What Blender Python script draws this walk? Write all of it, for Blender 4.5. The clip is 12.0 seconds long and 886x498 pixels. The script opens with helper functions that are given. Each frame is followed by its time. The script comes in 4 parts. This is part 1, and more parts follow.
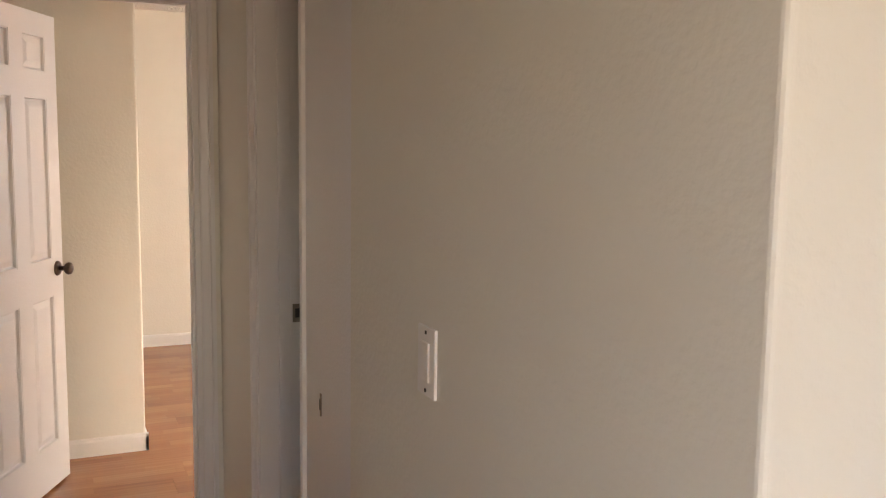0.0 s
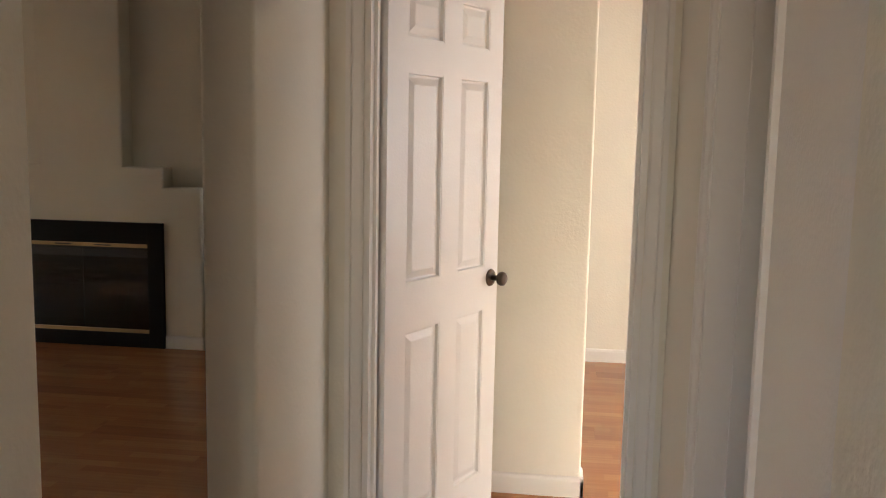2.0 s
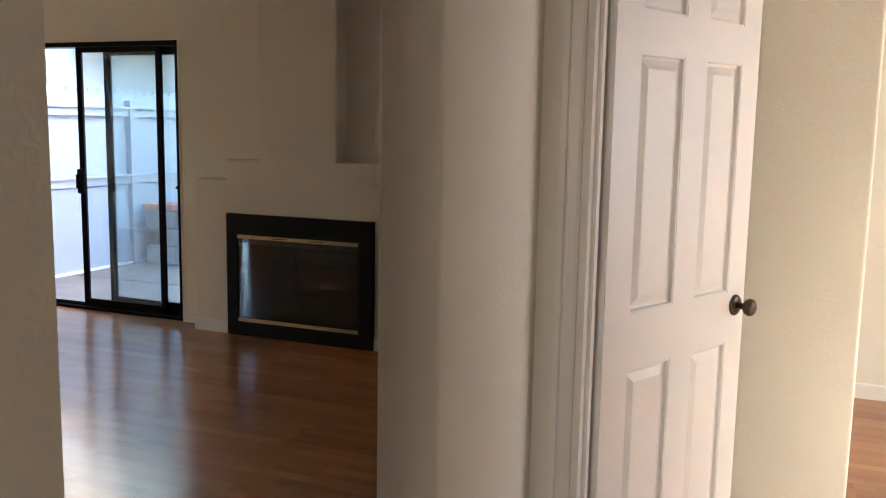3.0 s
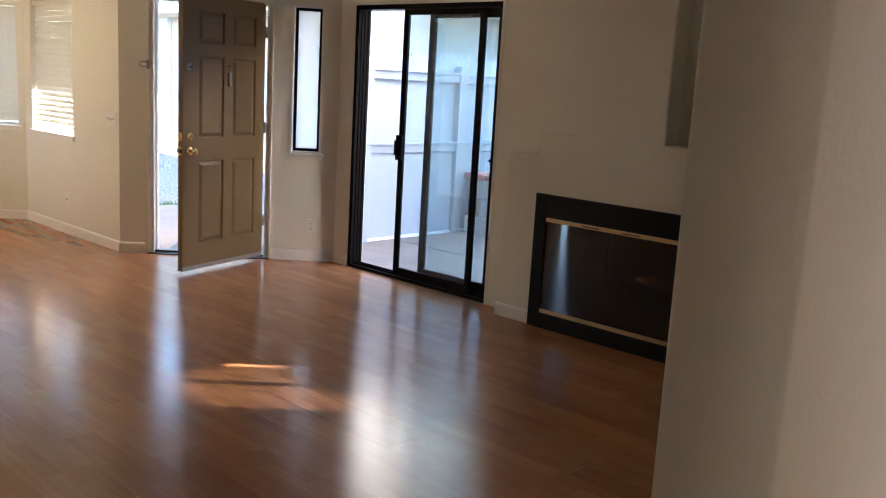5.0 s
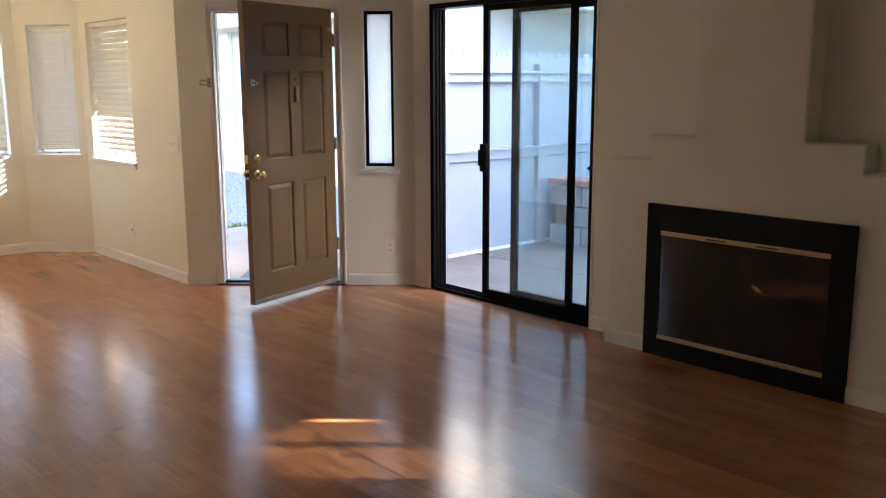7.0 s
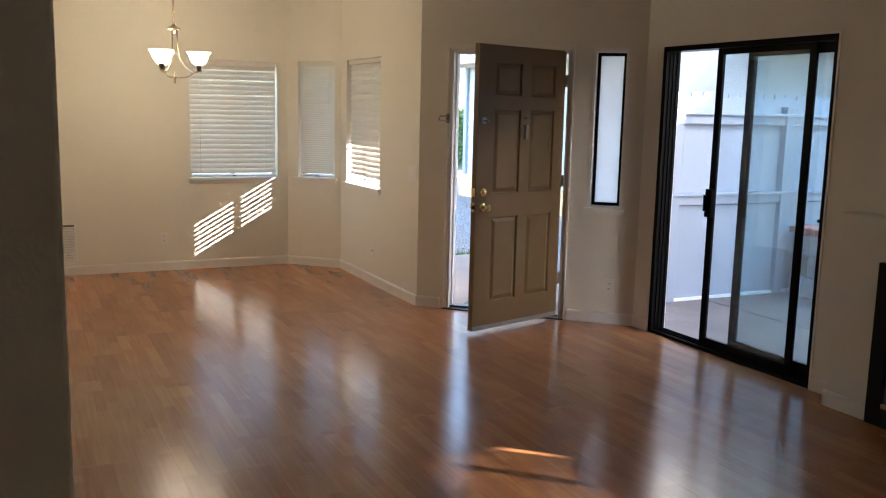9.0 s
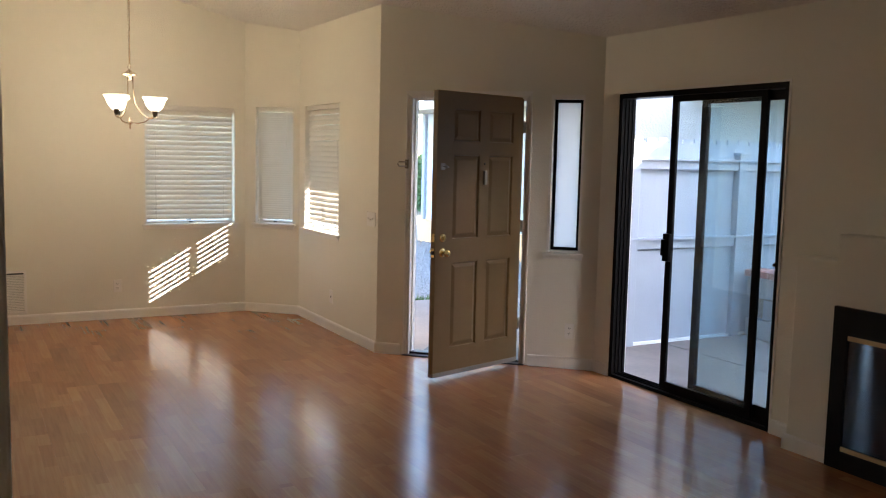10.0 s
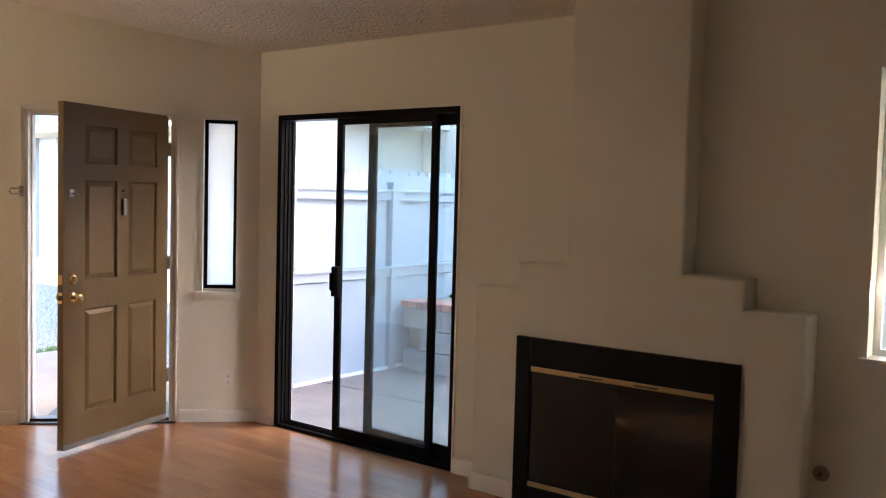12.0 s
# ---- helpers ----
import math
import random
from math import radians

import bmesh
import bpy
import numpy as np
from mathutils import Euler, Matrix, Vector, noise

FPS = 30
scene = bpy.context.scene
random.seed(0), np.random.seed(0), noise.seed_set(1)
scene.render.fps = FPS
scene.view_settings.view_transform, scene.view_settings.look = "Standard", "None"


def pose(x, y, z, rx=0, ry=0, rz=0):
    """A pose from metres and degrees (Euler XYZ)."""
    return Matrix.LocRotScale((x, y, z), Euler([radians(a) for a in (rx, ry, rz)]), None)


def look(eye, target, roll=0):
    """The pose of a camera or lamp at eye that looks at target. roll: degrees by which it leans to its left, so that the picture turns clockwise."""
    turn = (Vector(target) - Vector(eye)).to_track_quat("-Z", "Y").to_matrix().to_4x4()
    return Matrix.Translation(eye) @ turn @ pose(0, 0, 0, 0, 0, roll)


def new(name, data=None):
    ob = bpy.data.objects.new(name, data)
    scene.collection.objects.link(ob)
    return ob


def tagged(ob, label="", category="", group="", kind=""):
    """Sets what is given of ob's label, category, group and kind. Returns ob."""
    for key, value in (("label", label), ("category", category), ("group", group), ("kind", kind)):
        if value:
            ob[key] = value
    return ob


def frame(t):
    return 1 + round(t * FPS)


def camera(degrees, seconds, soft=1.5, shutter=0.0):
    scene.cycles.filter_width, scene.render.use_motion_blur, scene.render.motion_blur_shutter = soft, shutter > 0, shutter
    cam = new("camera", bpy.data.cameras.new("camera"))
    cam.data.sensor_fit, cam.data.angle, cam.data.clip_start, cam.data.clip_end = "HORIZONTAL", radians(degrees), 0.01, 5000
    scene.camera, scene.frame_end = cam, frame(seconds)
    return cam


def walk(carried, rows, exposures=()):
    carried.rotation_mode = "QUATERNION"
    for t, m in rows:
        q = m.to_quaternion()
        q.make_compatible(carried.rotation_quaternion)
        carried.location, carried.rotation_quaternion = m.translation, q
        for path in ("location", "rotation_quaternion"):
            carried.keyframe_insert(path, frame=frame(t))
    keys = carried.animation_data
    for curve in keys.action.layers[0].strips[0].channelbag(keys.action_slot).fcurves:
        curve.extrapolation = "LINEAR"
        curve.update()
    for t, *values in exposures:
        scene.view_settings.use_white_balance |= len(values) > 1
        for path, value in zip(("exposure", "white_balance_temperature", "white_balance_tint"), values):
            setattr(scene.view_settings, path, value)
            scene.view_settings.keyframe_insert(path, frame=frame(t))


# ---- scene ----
cam = camera(52.98, 12.0, soft=1.15)
PATH = [
    (0.0, pose(3.523, -1.516, 1.521, 83.28, -0.81, -24.03)),
    (0.5, pose(3.610, -1.268, 1.523, 83.44, -0.93, -19.58)),
    (1.0, pose(3.691, -1.049, 1.505, 83.22, -1.29, -12.26)),
    (1.5, pose(3.807, -0.830, 1.508, 82.81, -1.67, -0.12)),
    (2.0, pose(3.831, -0.640, 1.499, 82.56, -1.09, 7.97)),
    (2.5, pose(3.777, -0.401, 1.502, 82.42, -0.94, 13.46)),
    (3.0, pose(3.735, -0.172, 1.497, 82.03, -1.03, 22.23)),
    (3.5, pose(3.691, 0.029, 1.496, 80.99, -1.40, 30.31)),
    (3.7, pose(3.672, 0.068, 1.498, 80.63, -1.36, 32.26)),
    (5.3, pose(3.337, 0.593, 1.505, 79.45, -2.21, 45.65)),
    (5.5, pose(3.263, 0.642, 1.512, 79.48, -1.39, 46.24)),
    (6.0, pose(3.153, 0.758, 1.521, 80.11, -1.88, 45.12)),
    (6.5, pose(2.936, 0.766, 1.510, 81.55, -1.05, 43.75)),
    (7.0, pose(2.857, 0.832, 1.522, 79.37, 0.20, 47.57)),
    (7.5, pose(2.939, 0.905, 1.531, 79.01, -0.89, 56.20)),
    (7.7, pose(2.978, 0.924, 1.540, 78.76, -1.19, 59.40)),
    (9.3, pose(3.102, 0.943, 1.590, 81.38, -1.44, 64.17)),
    (9.5, pose(3.103, 0.957, 1.589, 82.19, -1.37, 63.57)),
    (10.0, pose(3.062, 0.945, 1.590, 84.06, -1.33, 61.36)),
    (10.5, pose(2.911, 0.906, 1.584, 85.88, -0.25, 56.01)),
    (11.0, pose(2.760, 0.888, 1.572, 86.07, -0.23, 47.52)),
    (11.5, pose(2.602, 1.011, 1.546, 86.88, -0.84, 41.96)),
    (12.0, pose(2.453, 1.166, 1.544, 86.80, -1.51, 37.69)),
]
walk(cam, PATH, [(0, 3.9, 6500, 19), (2.5, 4.2, 6050, 12), (3.5, 4.25, 6000, 14), (5.5, 4.2, 6000, 14), (6.8, 4.2, 6000, 14), (7.5, 3.8, 6000, 14),
                 (9.5, 3.6, 6000, 14), (10.5, 3.65, 6100, 14), (12, 4.3, 6500, 17)])

# ---- world, sun ----
SUN_TO = Vector((1.0, 1.06, 0.62)).normalized()
SUN_EL = math.asin(SUN_TO.z)
SUN_AZ = math.atan2(SUN_TO.x, SUN_TO.y)
world = bpy.data.worlds.new("world")
scene.world = world
world.use_nodes = True
wn = world.node_tree
sky = wn.nodes.new("ShaderNodeTexSky")
sky.sky_type = "NISHITA"
sky.sun_disc = False
sky.sun_elevation = SUN_EL
sky.sun_rotation = SUN_AZ
sky.air_density = 1.0
sky.dust_density = 1.5
wn.nodes["Background"].inputs["Strength"].default_value = 0.15
wn.links.new(sky.outputs[0], wn.nodes["Background"].inputs["Color"])
sun_data = bpy.data.lights.new("sun", "SUN")
sun_data.energy = 3.1
sun_data.angle = radians(0.53)
sun_data.color = (1.0, 0.93, 0.82)
sun = new("sun", sun_data)
sun.matrix_world = look(SUN_TO * 30, (0, 0, 0))



def area_lamp(name, at, target, w, h, power, color):
    d = bpy.data.lights.new(name, "AREA")
    d.shape, d.size, d.size_y, d.energy, d.color = "RECTANGLE", w, h, power, color
    o = new(name, d)
    o.matrix_world = look(at, target)
    return o


area_lamp("start_room_window_light", (3.8, -7.50, 1.45), (3.9, 0.5, 1.2), 0.95, 1.4, 1.2, (1.0, 0.86, 0.68))
area_lamp("far_room_window_light", (6.90, 3.75, 1.45), (4.0, 3.6, 1.2), 2.0, 1.4, 1.7, (1.0, 0.97, 0.93))
# Fill lamp added out of view to brighten the hall's east wall.
area_lamp("west_fill_light", (3.215, -2.9, 1.5), (4.09, -0.3, 1.35), 1.2, 1.1, 1.4, (1.0, 0.76, 0.54))

# ---- materials ----
def nodes(name):
    m = bpy.data.materials.new(name)
    m.use_nodes = True
    return m, m.node_tree, m.node_tree.nodes["Principled BSDF"]


def put(nt, kind, **kw):
    n = nt.nodes.new("ShaderNode" + kind)
    for k, v in kw.items():
        n.inputs[k.replace("_", " ")].default_value = v
    return n


def mat(name, color, rough=0.5, metal=0.0, var=0.06, scale=3.0, bump=0.0, bscale=200.0, spec=0.5, rvar=0.06, per=0.0):
    m, nt, b = nodes(name)
    tc = nt.nodes.new("ShaderNodeTexCoord")
    n1 = put(nt, "TexNoise", Scale=scale, Detail=4.0)
    n2 = put(nt, "TexNoise", Scale=scale * 17, Detail=3.0)
    nt.links.new(tc.outputs["Object"], n1.inputs["Vector"])
    nt.links.new(tc.outputs["Object"], n2.inputs["Vector"])
    add = nt.nodes.new("ShaderNodeMath")
    add.operation = "MULTIPLY_ADD"
    nt.links.new(n2.outputs["Fac"], add.inputs[0])
    add.inputs[1].default_value = 0.35
    nt.links.new(n1.outputs["Fac"], add.inputs[2])
    mp = nt.nodes.new("ShaderNodeMapRange")
    mp.inputs["From Min"].default_value, mp.inputs["From Max"].default_value = 0.35, 1.0
    mp.inputs["To Min"].default_value, mp.inputs["To Max"].default_value = 1 - var, 1 + var
    nt.links.new(add.outputs[0], mp.inputs["Value"])
    last = mp.outputs[0]
    if per:
        oi = nt.nodes.new("ShaderNodeObjectInfo")
        pr = nt.nodes.new("ShaderNodeMapRange")
        pr.inputs["To Min"].default_value, pr.inputs["To Max"].default_value = 1 - per, 1 + per
        nt.links.new(oi.outputs["Random"], pr.inputs["Value"])
        mu = nt.nodes.new("ShaderNodeMath")
        mu.operation = "MULTIPLY"
        nt.links.new(last, mu.inputs[0])
        nt.links.new(pr.outputs[0], mu.inputs[1])
        last = mu.outputs[0]
    vm = nt.nodes.new("ShaderNodeVectorMath")
    vm.operation = "SCALE"
    vm.inputs[0].default_value = color
    nt.links.new(last, vm.inputs["Scale"])
    nt.links.new(vm.outputs[0], b.inputs["Base Color"])
    rr = nt.nodes.new("ShaderNodeMapRange")
    rr.inputs["To Min"].default_value, rr.inputs["To Max"].default_value = max(rough - rvar, 0.02), min(rough + rvar, 1)
    nt.links.new(n1.outputs["Fac"], rr.inputs["Value"])
    nt.links.new(rr.outputs[0], b.inputs["Roughness"])
    b.inputs["Metallic"].default_value = metal
    b.inputs["Specular IOR Level"].default_value = spec
    if bump:
        nb = put(nt, "TexNoise", Scale=bscale, Detail=2.0)
        nt.links.new(tc.outputs["Object"], nb.inputs["Vector"])
        bp = put(nt, "Bump", Strength=1.0, Distance=bump)
        nt.links.new(nb.outputs["Fac"], bp.inputs["Height"])
        nt.links.new(bp.outputs[0], b.inputs["Normal"])
    return m


M_WALL = mat("cream_wall_paint", (0.81, 0.775, 0.675), 0.55, var=0.02, scale=0.8, bump=0.0012, bscale=85, spec=0.35)
M_CEIL = mat("popcorn_ceiling", (0.82, 0.78, 0.71), 0.8, var=0.03, scale=2, bump=0.035, bscale=48, spec=0.3)
M_TRIM = mat("white_trim_paint", (0.83, 0.80, 0.75), 0.35, var=0.02, scale=2, bump=0.0006, bscale=90)
M_WDOOR = mat("white_door_paint", (0.80, 0.78, 0.75), 0.38, var=0.015, scale=2, bump=0.0008, bscale=120)
M_TAN = mat("tan_door_paint", (0.215, 0.134, 0.060), 0.45, var=0.05, scale=2, bump=0.0008, bscale=120, spec=0.22)
M_BRASS = mat("polished_brass", (0.80, 0.58, 0.25), 0.2, 1.0, var=0.05)
M_GOLD = mat("aged_gold", (0.42, 0.28, 0.13), 0.42, 1.0, var=0.06, scale=8)
M_NICKEL = mat("brushed_nickel", (0.30, 0.26, 0.21), 0.3, 1.0, var=0.08)
M_BRONZE = mat("dark_bronze", (0.10, 0.075, 0.055), 0.28, 0.9, var=0.1)
M_BLACK = mat("black_aluminium", (0.006, 0.005, 0.005), 0.42, 0.0, var=0.15, scale=4, spec=0.06)
M_FIRE = mat("black_steel", (0.008, 0.008, 0.008), 0.5, 0.0, var=0.12, scale=5, spec=0.15)
M_SLAT = mat("blind_slat", (0.80, 0.77, 0.70), 0.45, var=0.02, scale=5)
M_ALU = mat("aluminium_slat", (0.52, 0.49, 0.44), 0.4, var=0.03, scale=5)
nt = M_SLAT.node_tree
tl = nt.nodes.new("ShaderNodeBsdfTranslucent")
tl.inputs[0].default_value = (0.85, 0.80, 0.72, 1)
ms = nt.nodes.new("ShaderNodeMixShader")
ms.inputs[0].default_value = 0.09
nt.links.new(nt.nodes["Principled BSDF"].outputs[0], ms.inputs[1])
nt.links.new(tl.outputs[0], ms.inputs[2])
nt.links.new(ms.outputs[0], nt.nodes["Material Output"].inputs["Surface"])
M_VINYL = mat("white_vinyl", (0.82, 0.81, 0.78), 0.3, var=0.02)
M_PLATE = mat("switch_plate", (0.84, 0.81, 0.76), 0.3, var=0.02)
M_DARK = mat("dark_slot", (0.03, 0.028, 0.025), 0.6, var=0.1)
M_SILL = mat("threshold_bronze", (0.05, 0.04, 0.035), 0.4, 0.6, var=0.2, scale=10)
M_RUBBER = mat("grey_rubber_sweep", (0.32, 0.29, 0.26), 0.5, var=0.08, scale=8)
M_CONC = mat("patio_concrete", (0.23, 0.18, 0.15), 0.85, var=0.28, scale=1.6, bump=0.002, bscale=60)
M_GRAVEL = mat("gravel_stone", (0.33, 0.315, 0.30), 0.85, var=0.5, scale=30, bump=0.004, bscale=60)
M_SOIL = mat("dry_ground", (0.28, 0.23, 0.16), 0.95, var=0.25, scale=0.8, bump=0.006, bscale=40)
M_GRASS = mat("grass_blade", (0.09, 0.16, 0.03), 0.7, var=0.3, scale=12)
# White paint lowered to dim blue-grey: the fence's shade is put into the colour.
M_FENCE = mat("shaded_white_paint", (0.35, 0.38, 0.42), 0.6, var=0.05, scale=3, bump=0.001, bscale=50, per=0.02)
M_STUCCO = mat("white_stucco", (0.47, 0.445, 0.40), 0.9, var=0.06, scale=1.5, bump=0.008, bscale=35)
M_ORANGE = mat("orange_stucco_base", (0.80, 0.47, 0.24), 0.9, var=0.1, scale=1.5, bump=0.004, bscale=50)
M_EAVE = mat("beige_eave", (0.66, 0.55, 0.40), 0.8, var=0.05, scale=1.5)
M_BLUE = mat("pale_blue_siding", (0.60, 0.66, 0.66), 0.7, var=0.03, scale=2)
M_BRICK = mat("grey_planter_block", (0.40, 0.38, 0.37), 0.9, var=0.12, scale=6, bump=0.003, bscale=80, per=0.08)
M_CAP = mat("red_brick_cap", (0.48, 0.20, 0.15), 0.9, var=0.15, scale=8, bump=0.003, bscale=80, per=0.15)
M_LEAF = mat("hedge_leaf", (0.06, 0.13, 0.03), 0.55, var=0.35, scale=6)
M_BARK = mat("bark", (0.16, 0.11, 0.07), 0.9, var=0.25, scale=5, bump=0.01, bscale=25)
M_ROOF = mat("roof_shingle", (0.16, 0.13, 0.11), 0.95, var=0.2, scale=4)
M_SOOT = mat("firebox_soot", (0.055, 0.056, 0.060), 0.9, var=0.2, scale=4)
M_LOG = mat("ceramic_log", (0.25, 0.20, 0.16), 0.9, var=0.3, scale=8, bump=0.004, bscale=40)


def glass_mat(name, tint=(1, 1, 1), rough=0.0, haze=0.0, gloss=0.04):
    m, nt, b = nodes(name)
    out = nt.nodes["Material Output"]
    tr = nt.nodes.new("ShaderNodeBsdfTransparent")
    tr.inputs[0].default_value = (*tint, 1)
    gl = nt.nodes.new("ShaderNodeBsdfGlossy")
    gl.inputs["Roughness"].default_value = rough
    lw = nt.nodes.new("ShaderNodeLayerWeight")
    lw.inputs["Blend"].default_value = 0.5
    pw = nt.nodes.new("ShaderNodeMath")
    pw.operation = "POWER"
    nt.links.new(lw.outputs["Facing"], pw.inputs[0])
    pw.inputs[1].default_value = 5.0
    fr = nt.nodes.new("ShaderNodeMath")
    fr.operation = "MULTIPLY_ADD"
    nt.links.new(pw.outputs[0], fr.inputs[0])
    fr.inputs[1].default_value = 0.9
    fr.inputs[2].default_value = gloss
    mx = nt.nodes.new("ShaderNodeMixShader")
    nt.links.new(fr.outputs[0], mx.inputs[0])
    nt.links.new(tr.outputs[0], mx.inputs[1])
    nt.links.new(gl.outputs[0], mx.inputs[2])
    last = mx.outputs[0]
    if haze:
        df = nt.nodes.new("ShaderNodeBsdfTranslucent")
        df.inputs[0].default_value = (0.85, 0.85, 0.85, 1)
        m2 = nt.nodes.new("ShaderNodeMixShader")
        m2.inputs[0].default_value = haze
        nt.links.new(last, m2.inputs[1])
        nt.links.new(df.outputs[0], m2.inputs[2])
        last = m2.outputs[0]
    nt.links.new(last, out.inputs["Surface"])
    nt.nodes.remove(b)
    return m


M_GLASS = glass_mat("clear_glass", (0.93, 0.95, 0.94))
M_SCREEN = glass_mat("insect_screen", (0.82, 0.90, 0.91), 0.4, 0.02)
M_FROST = glass_mat("obscure_glass", (0.15, 0.15, 0.15), 0.2, 0.85)
M_FGLASS = glass_mat("smoked_fireplace_glass", (0.40, 0.42, 0.45), 0.02, gloss=0.06)
# Clear door glass with a trace of white translucent mixed in.
M_HAZY = glass_mat("hazy_door_glass", (0.91, 0.95, 0.96), 0.0, 0.010)
M_SATIN = mat("satin_nickel", (0.60, 0.52, 0.41), 0.24, 1.0, var=0.08)


def shade_mat():
    m, nt, b = nodes("lit_frosted_shade")
    b.inputs["Base Color"].default_value = (0.9, 0.87, 0.78, 1)
    b.inputs["Roughness"].default_value = 0.35
    b.inputs["Emission Color"].default_value = (1.0, 0.84, 0.58, 1)
    b.inputs["Emission Strength"].default_value = 0.5
    return m


M_SHADE = shade_mat()


def bulb_mat():
    m, nt, b = nodes("lit_bulb")
    b.inputs["Emission Color"].default_value = (1.0, 0.80, 0.52, 1)
    b.inputs["Emission Strength"].default_value = 12.0
    return m


M_BULB = bulb_mat()


def floor_mat():
    m, nt, b = nodes("three_strip_laminate")
    tc = nt.nodes.new("ShaderNodeTexCoord")
    oi = nt.nodes.new("ShaderNodeObjectInfo")
    off = nt.nodes.new("ShaderNodeVectorMath")
    off.operation = "SCALE"
    off.inputs[0].default_value = (7.0, 0, 0)
    nt.links.new(oi.outputs["Random"], off.inputs["Scale"])
    add = nt.nodes.new("ShaderNodeVectorMath")
    nt.links.new(tc.outputs["Object"], add.inputs[0])
    nt.links.new(off.outputs[0], add.inputs[1])
    br = nt.nodes.new("ShaderNodeTexBrick")
    br.offset, br.offset_frequency, br.squash = 0.37, 2, 1.0
    for k, v in (("Scale", 1.0), ("Mortar Size", 0.0008), ("Mortar Smooth", 0.3), ("Brick Width", 0.36), ("Row Height", 0.0649), ("Bias", 0.0)):
        br.inputs[k].default_value = v
    br.inputs["Color1"].default_value = (0, 0, 0, 1)
    br.inputs["Color2"].default_value = (1, 1, 1, 1)
    br.inputs["Mortar"].default_value = (0.2, 0.2, 0.2, 1)
    nt.links.new(add.outputs[0], br.inputs["Vector"])
    ramp = nt.nodes.new("ShaderNodeValToRGB")
    e = ramp.color_ramp.elements
    e[0].position, e[0].color = 0.0, (0.28, 0.104, 0.040, 1)
    e[1].position, e[1].color = 1.0, (0.52, 0.245, 0.100, 1)
    mid = e.new(0.5)
    mid.color = (0.405, 0.170, 0.066, 1)
    # grain stretched along the board
    mp = nt.nodes.new("ShaderNodeMapping")
    mp.inputs["Scale"].default_value = (3.0, 60.0, 1.0)
    nt.links.new(add.outputs[0], mp.inputs["Vector"])
    gr = put(nt, "TexNoise", Scale=1.0, Detail=5.0)
    nt.links.new(mp.outputs[0], gr.inputs["Vector"])
    big = put(nt, "TexNoise", Scale=2.5, Detail=2.0)
    nt.links.new(tc.outputs["Object"], big.inputs["Vector"])
    s1 = nt.nodes.new("ShaderNodeMath")
    s1.operation = "MULTIPLY_ADD"
    nt.links.new(gr.outputs["Fac"], s1.inputs[0])
    s1.inputs[1].default_value = 0.7
    sep = nt.nodes.new("ShaderNodeSeparateColor")
    nt.links.new(br.outputs["Color"], sep.inputs[0])
    s0 = nt.nodes.new("ShaderNodeMath")
    s0.operation = "MULTIPLY_ADD"
    nt.links.new(sep.outputs[0], s0.inputs[0])
    s0.inputs[1].default_value = 0.34
    s0.inputs[2].default_value = -0.02
    nt.links.new(s0.outputs[0], s1.inputs[2])
    nt.links.new(s1.outputs[0], ramp.inputs[0])
    pr = nt.nodes.new("ShaderNodeMapRange")
    pr.inputs["To Min"].default_value, pr.inputs["To Max"].default_value = 0.9, 1.1
    nt.links.new(oi.outputs["Random"], pr.inputs["Value"])
    vm = nt.nodes.new("ShaderNodeVectorMath")
    vm.operation = "SCALE"
    nt.links.new(ramp.outputs[0], vm.inputs[0])
    nt.links.new(pr.outputs[0], vm.inputs["Scale"])
    nt.links.new(vm.outputs[0], b.inputs["Base Color"])
    geo = nt.nodes.new("ShaderNodeNewGeometry")
    sm = put(nt, "TexNoise", Scale=1.6, Detail=5.0, Distortion=0.4)
    nt.links.new(geo.outputs["Position"], sm.inputs["Vector"])
    rr = nt.nodes.new("ShaderNodeMapRange")
    rr.inputs["From Min"].default_value, rr.inputs["From Max"].default_value = 0.3, 0.7
    rr.inputs["To Min"].default_value, rr.inputs["To Max"].default_value = 0.165, 0.22
    nt.links.new(sm.outputs["Fac"], rr.inputs["Value"])
    nt.links.new(rr.outputs[0], b.inputs["Roughness"])
    b.inputs["Specular IOR Level"].default_value = 0.6
    # scuffs and slight unevenness
    wave = put(nt, "TexNoise", Scale=4.5, Detail=3.0, Distortion=0.8)
    nt.links.new(geo.outputs["Position"], wave.inputs["Vector"])
    b2 = put(nt, "Bump", Strength=1.0, Distance=0.0008)
    nt.links.new(wave.outputs["Fac"], b2.inputs["Height"])
    nt.links.new(b2.outputs[0], b.inputs["Normal"])
    return m


M_FLOOR = floor_mat()


# ---- mesh helpers ----
def mesh_from(name, bm, material):
    me = bpy.data.meshes.new(name)
    bm.normal_update()
    bm.to_mesh(me)
    bm.free()
    if material:
        me.materials.append(material)
    return me


def part(name, bm, material, parent=None, label="", m=None):
    ob = new(name, mesh_from(name, bm, material))
    if parent is not None:
        ob.parent = parent
    if m is not None:
        ob.matrix_basis = m
    if label:
        tagged(ob, label)
    return ob


def thing(name, label, category, m=None, group="", kind=""):
    ob = new(name)
    ob.empty_display_size = 0.1
    if m is not None:
        ob.matrix_basis = m
    return tagged(ob, label, category, group, kind)


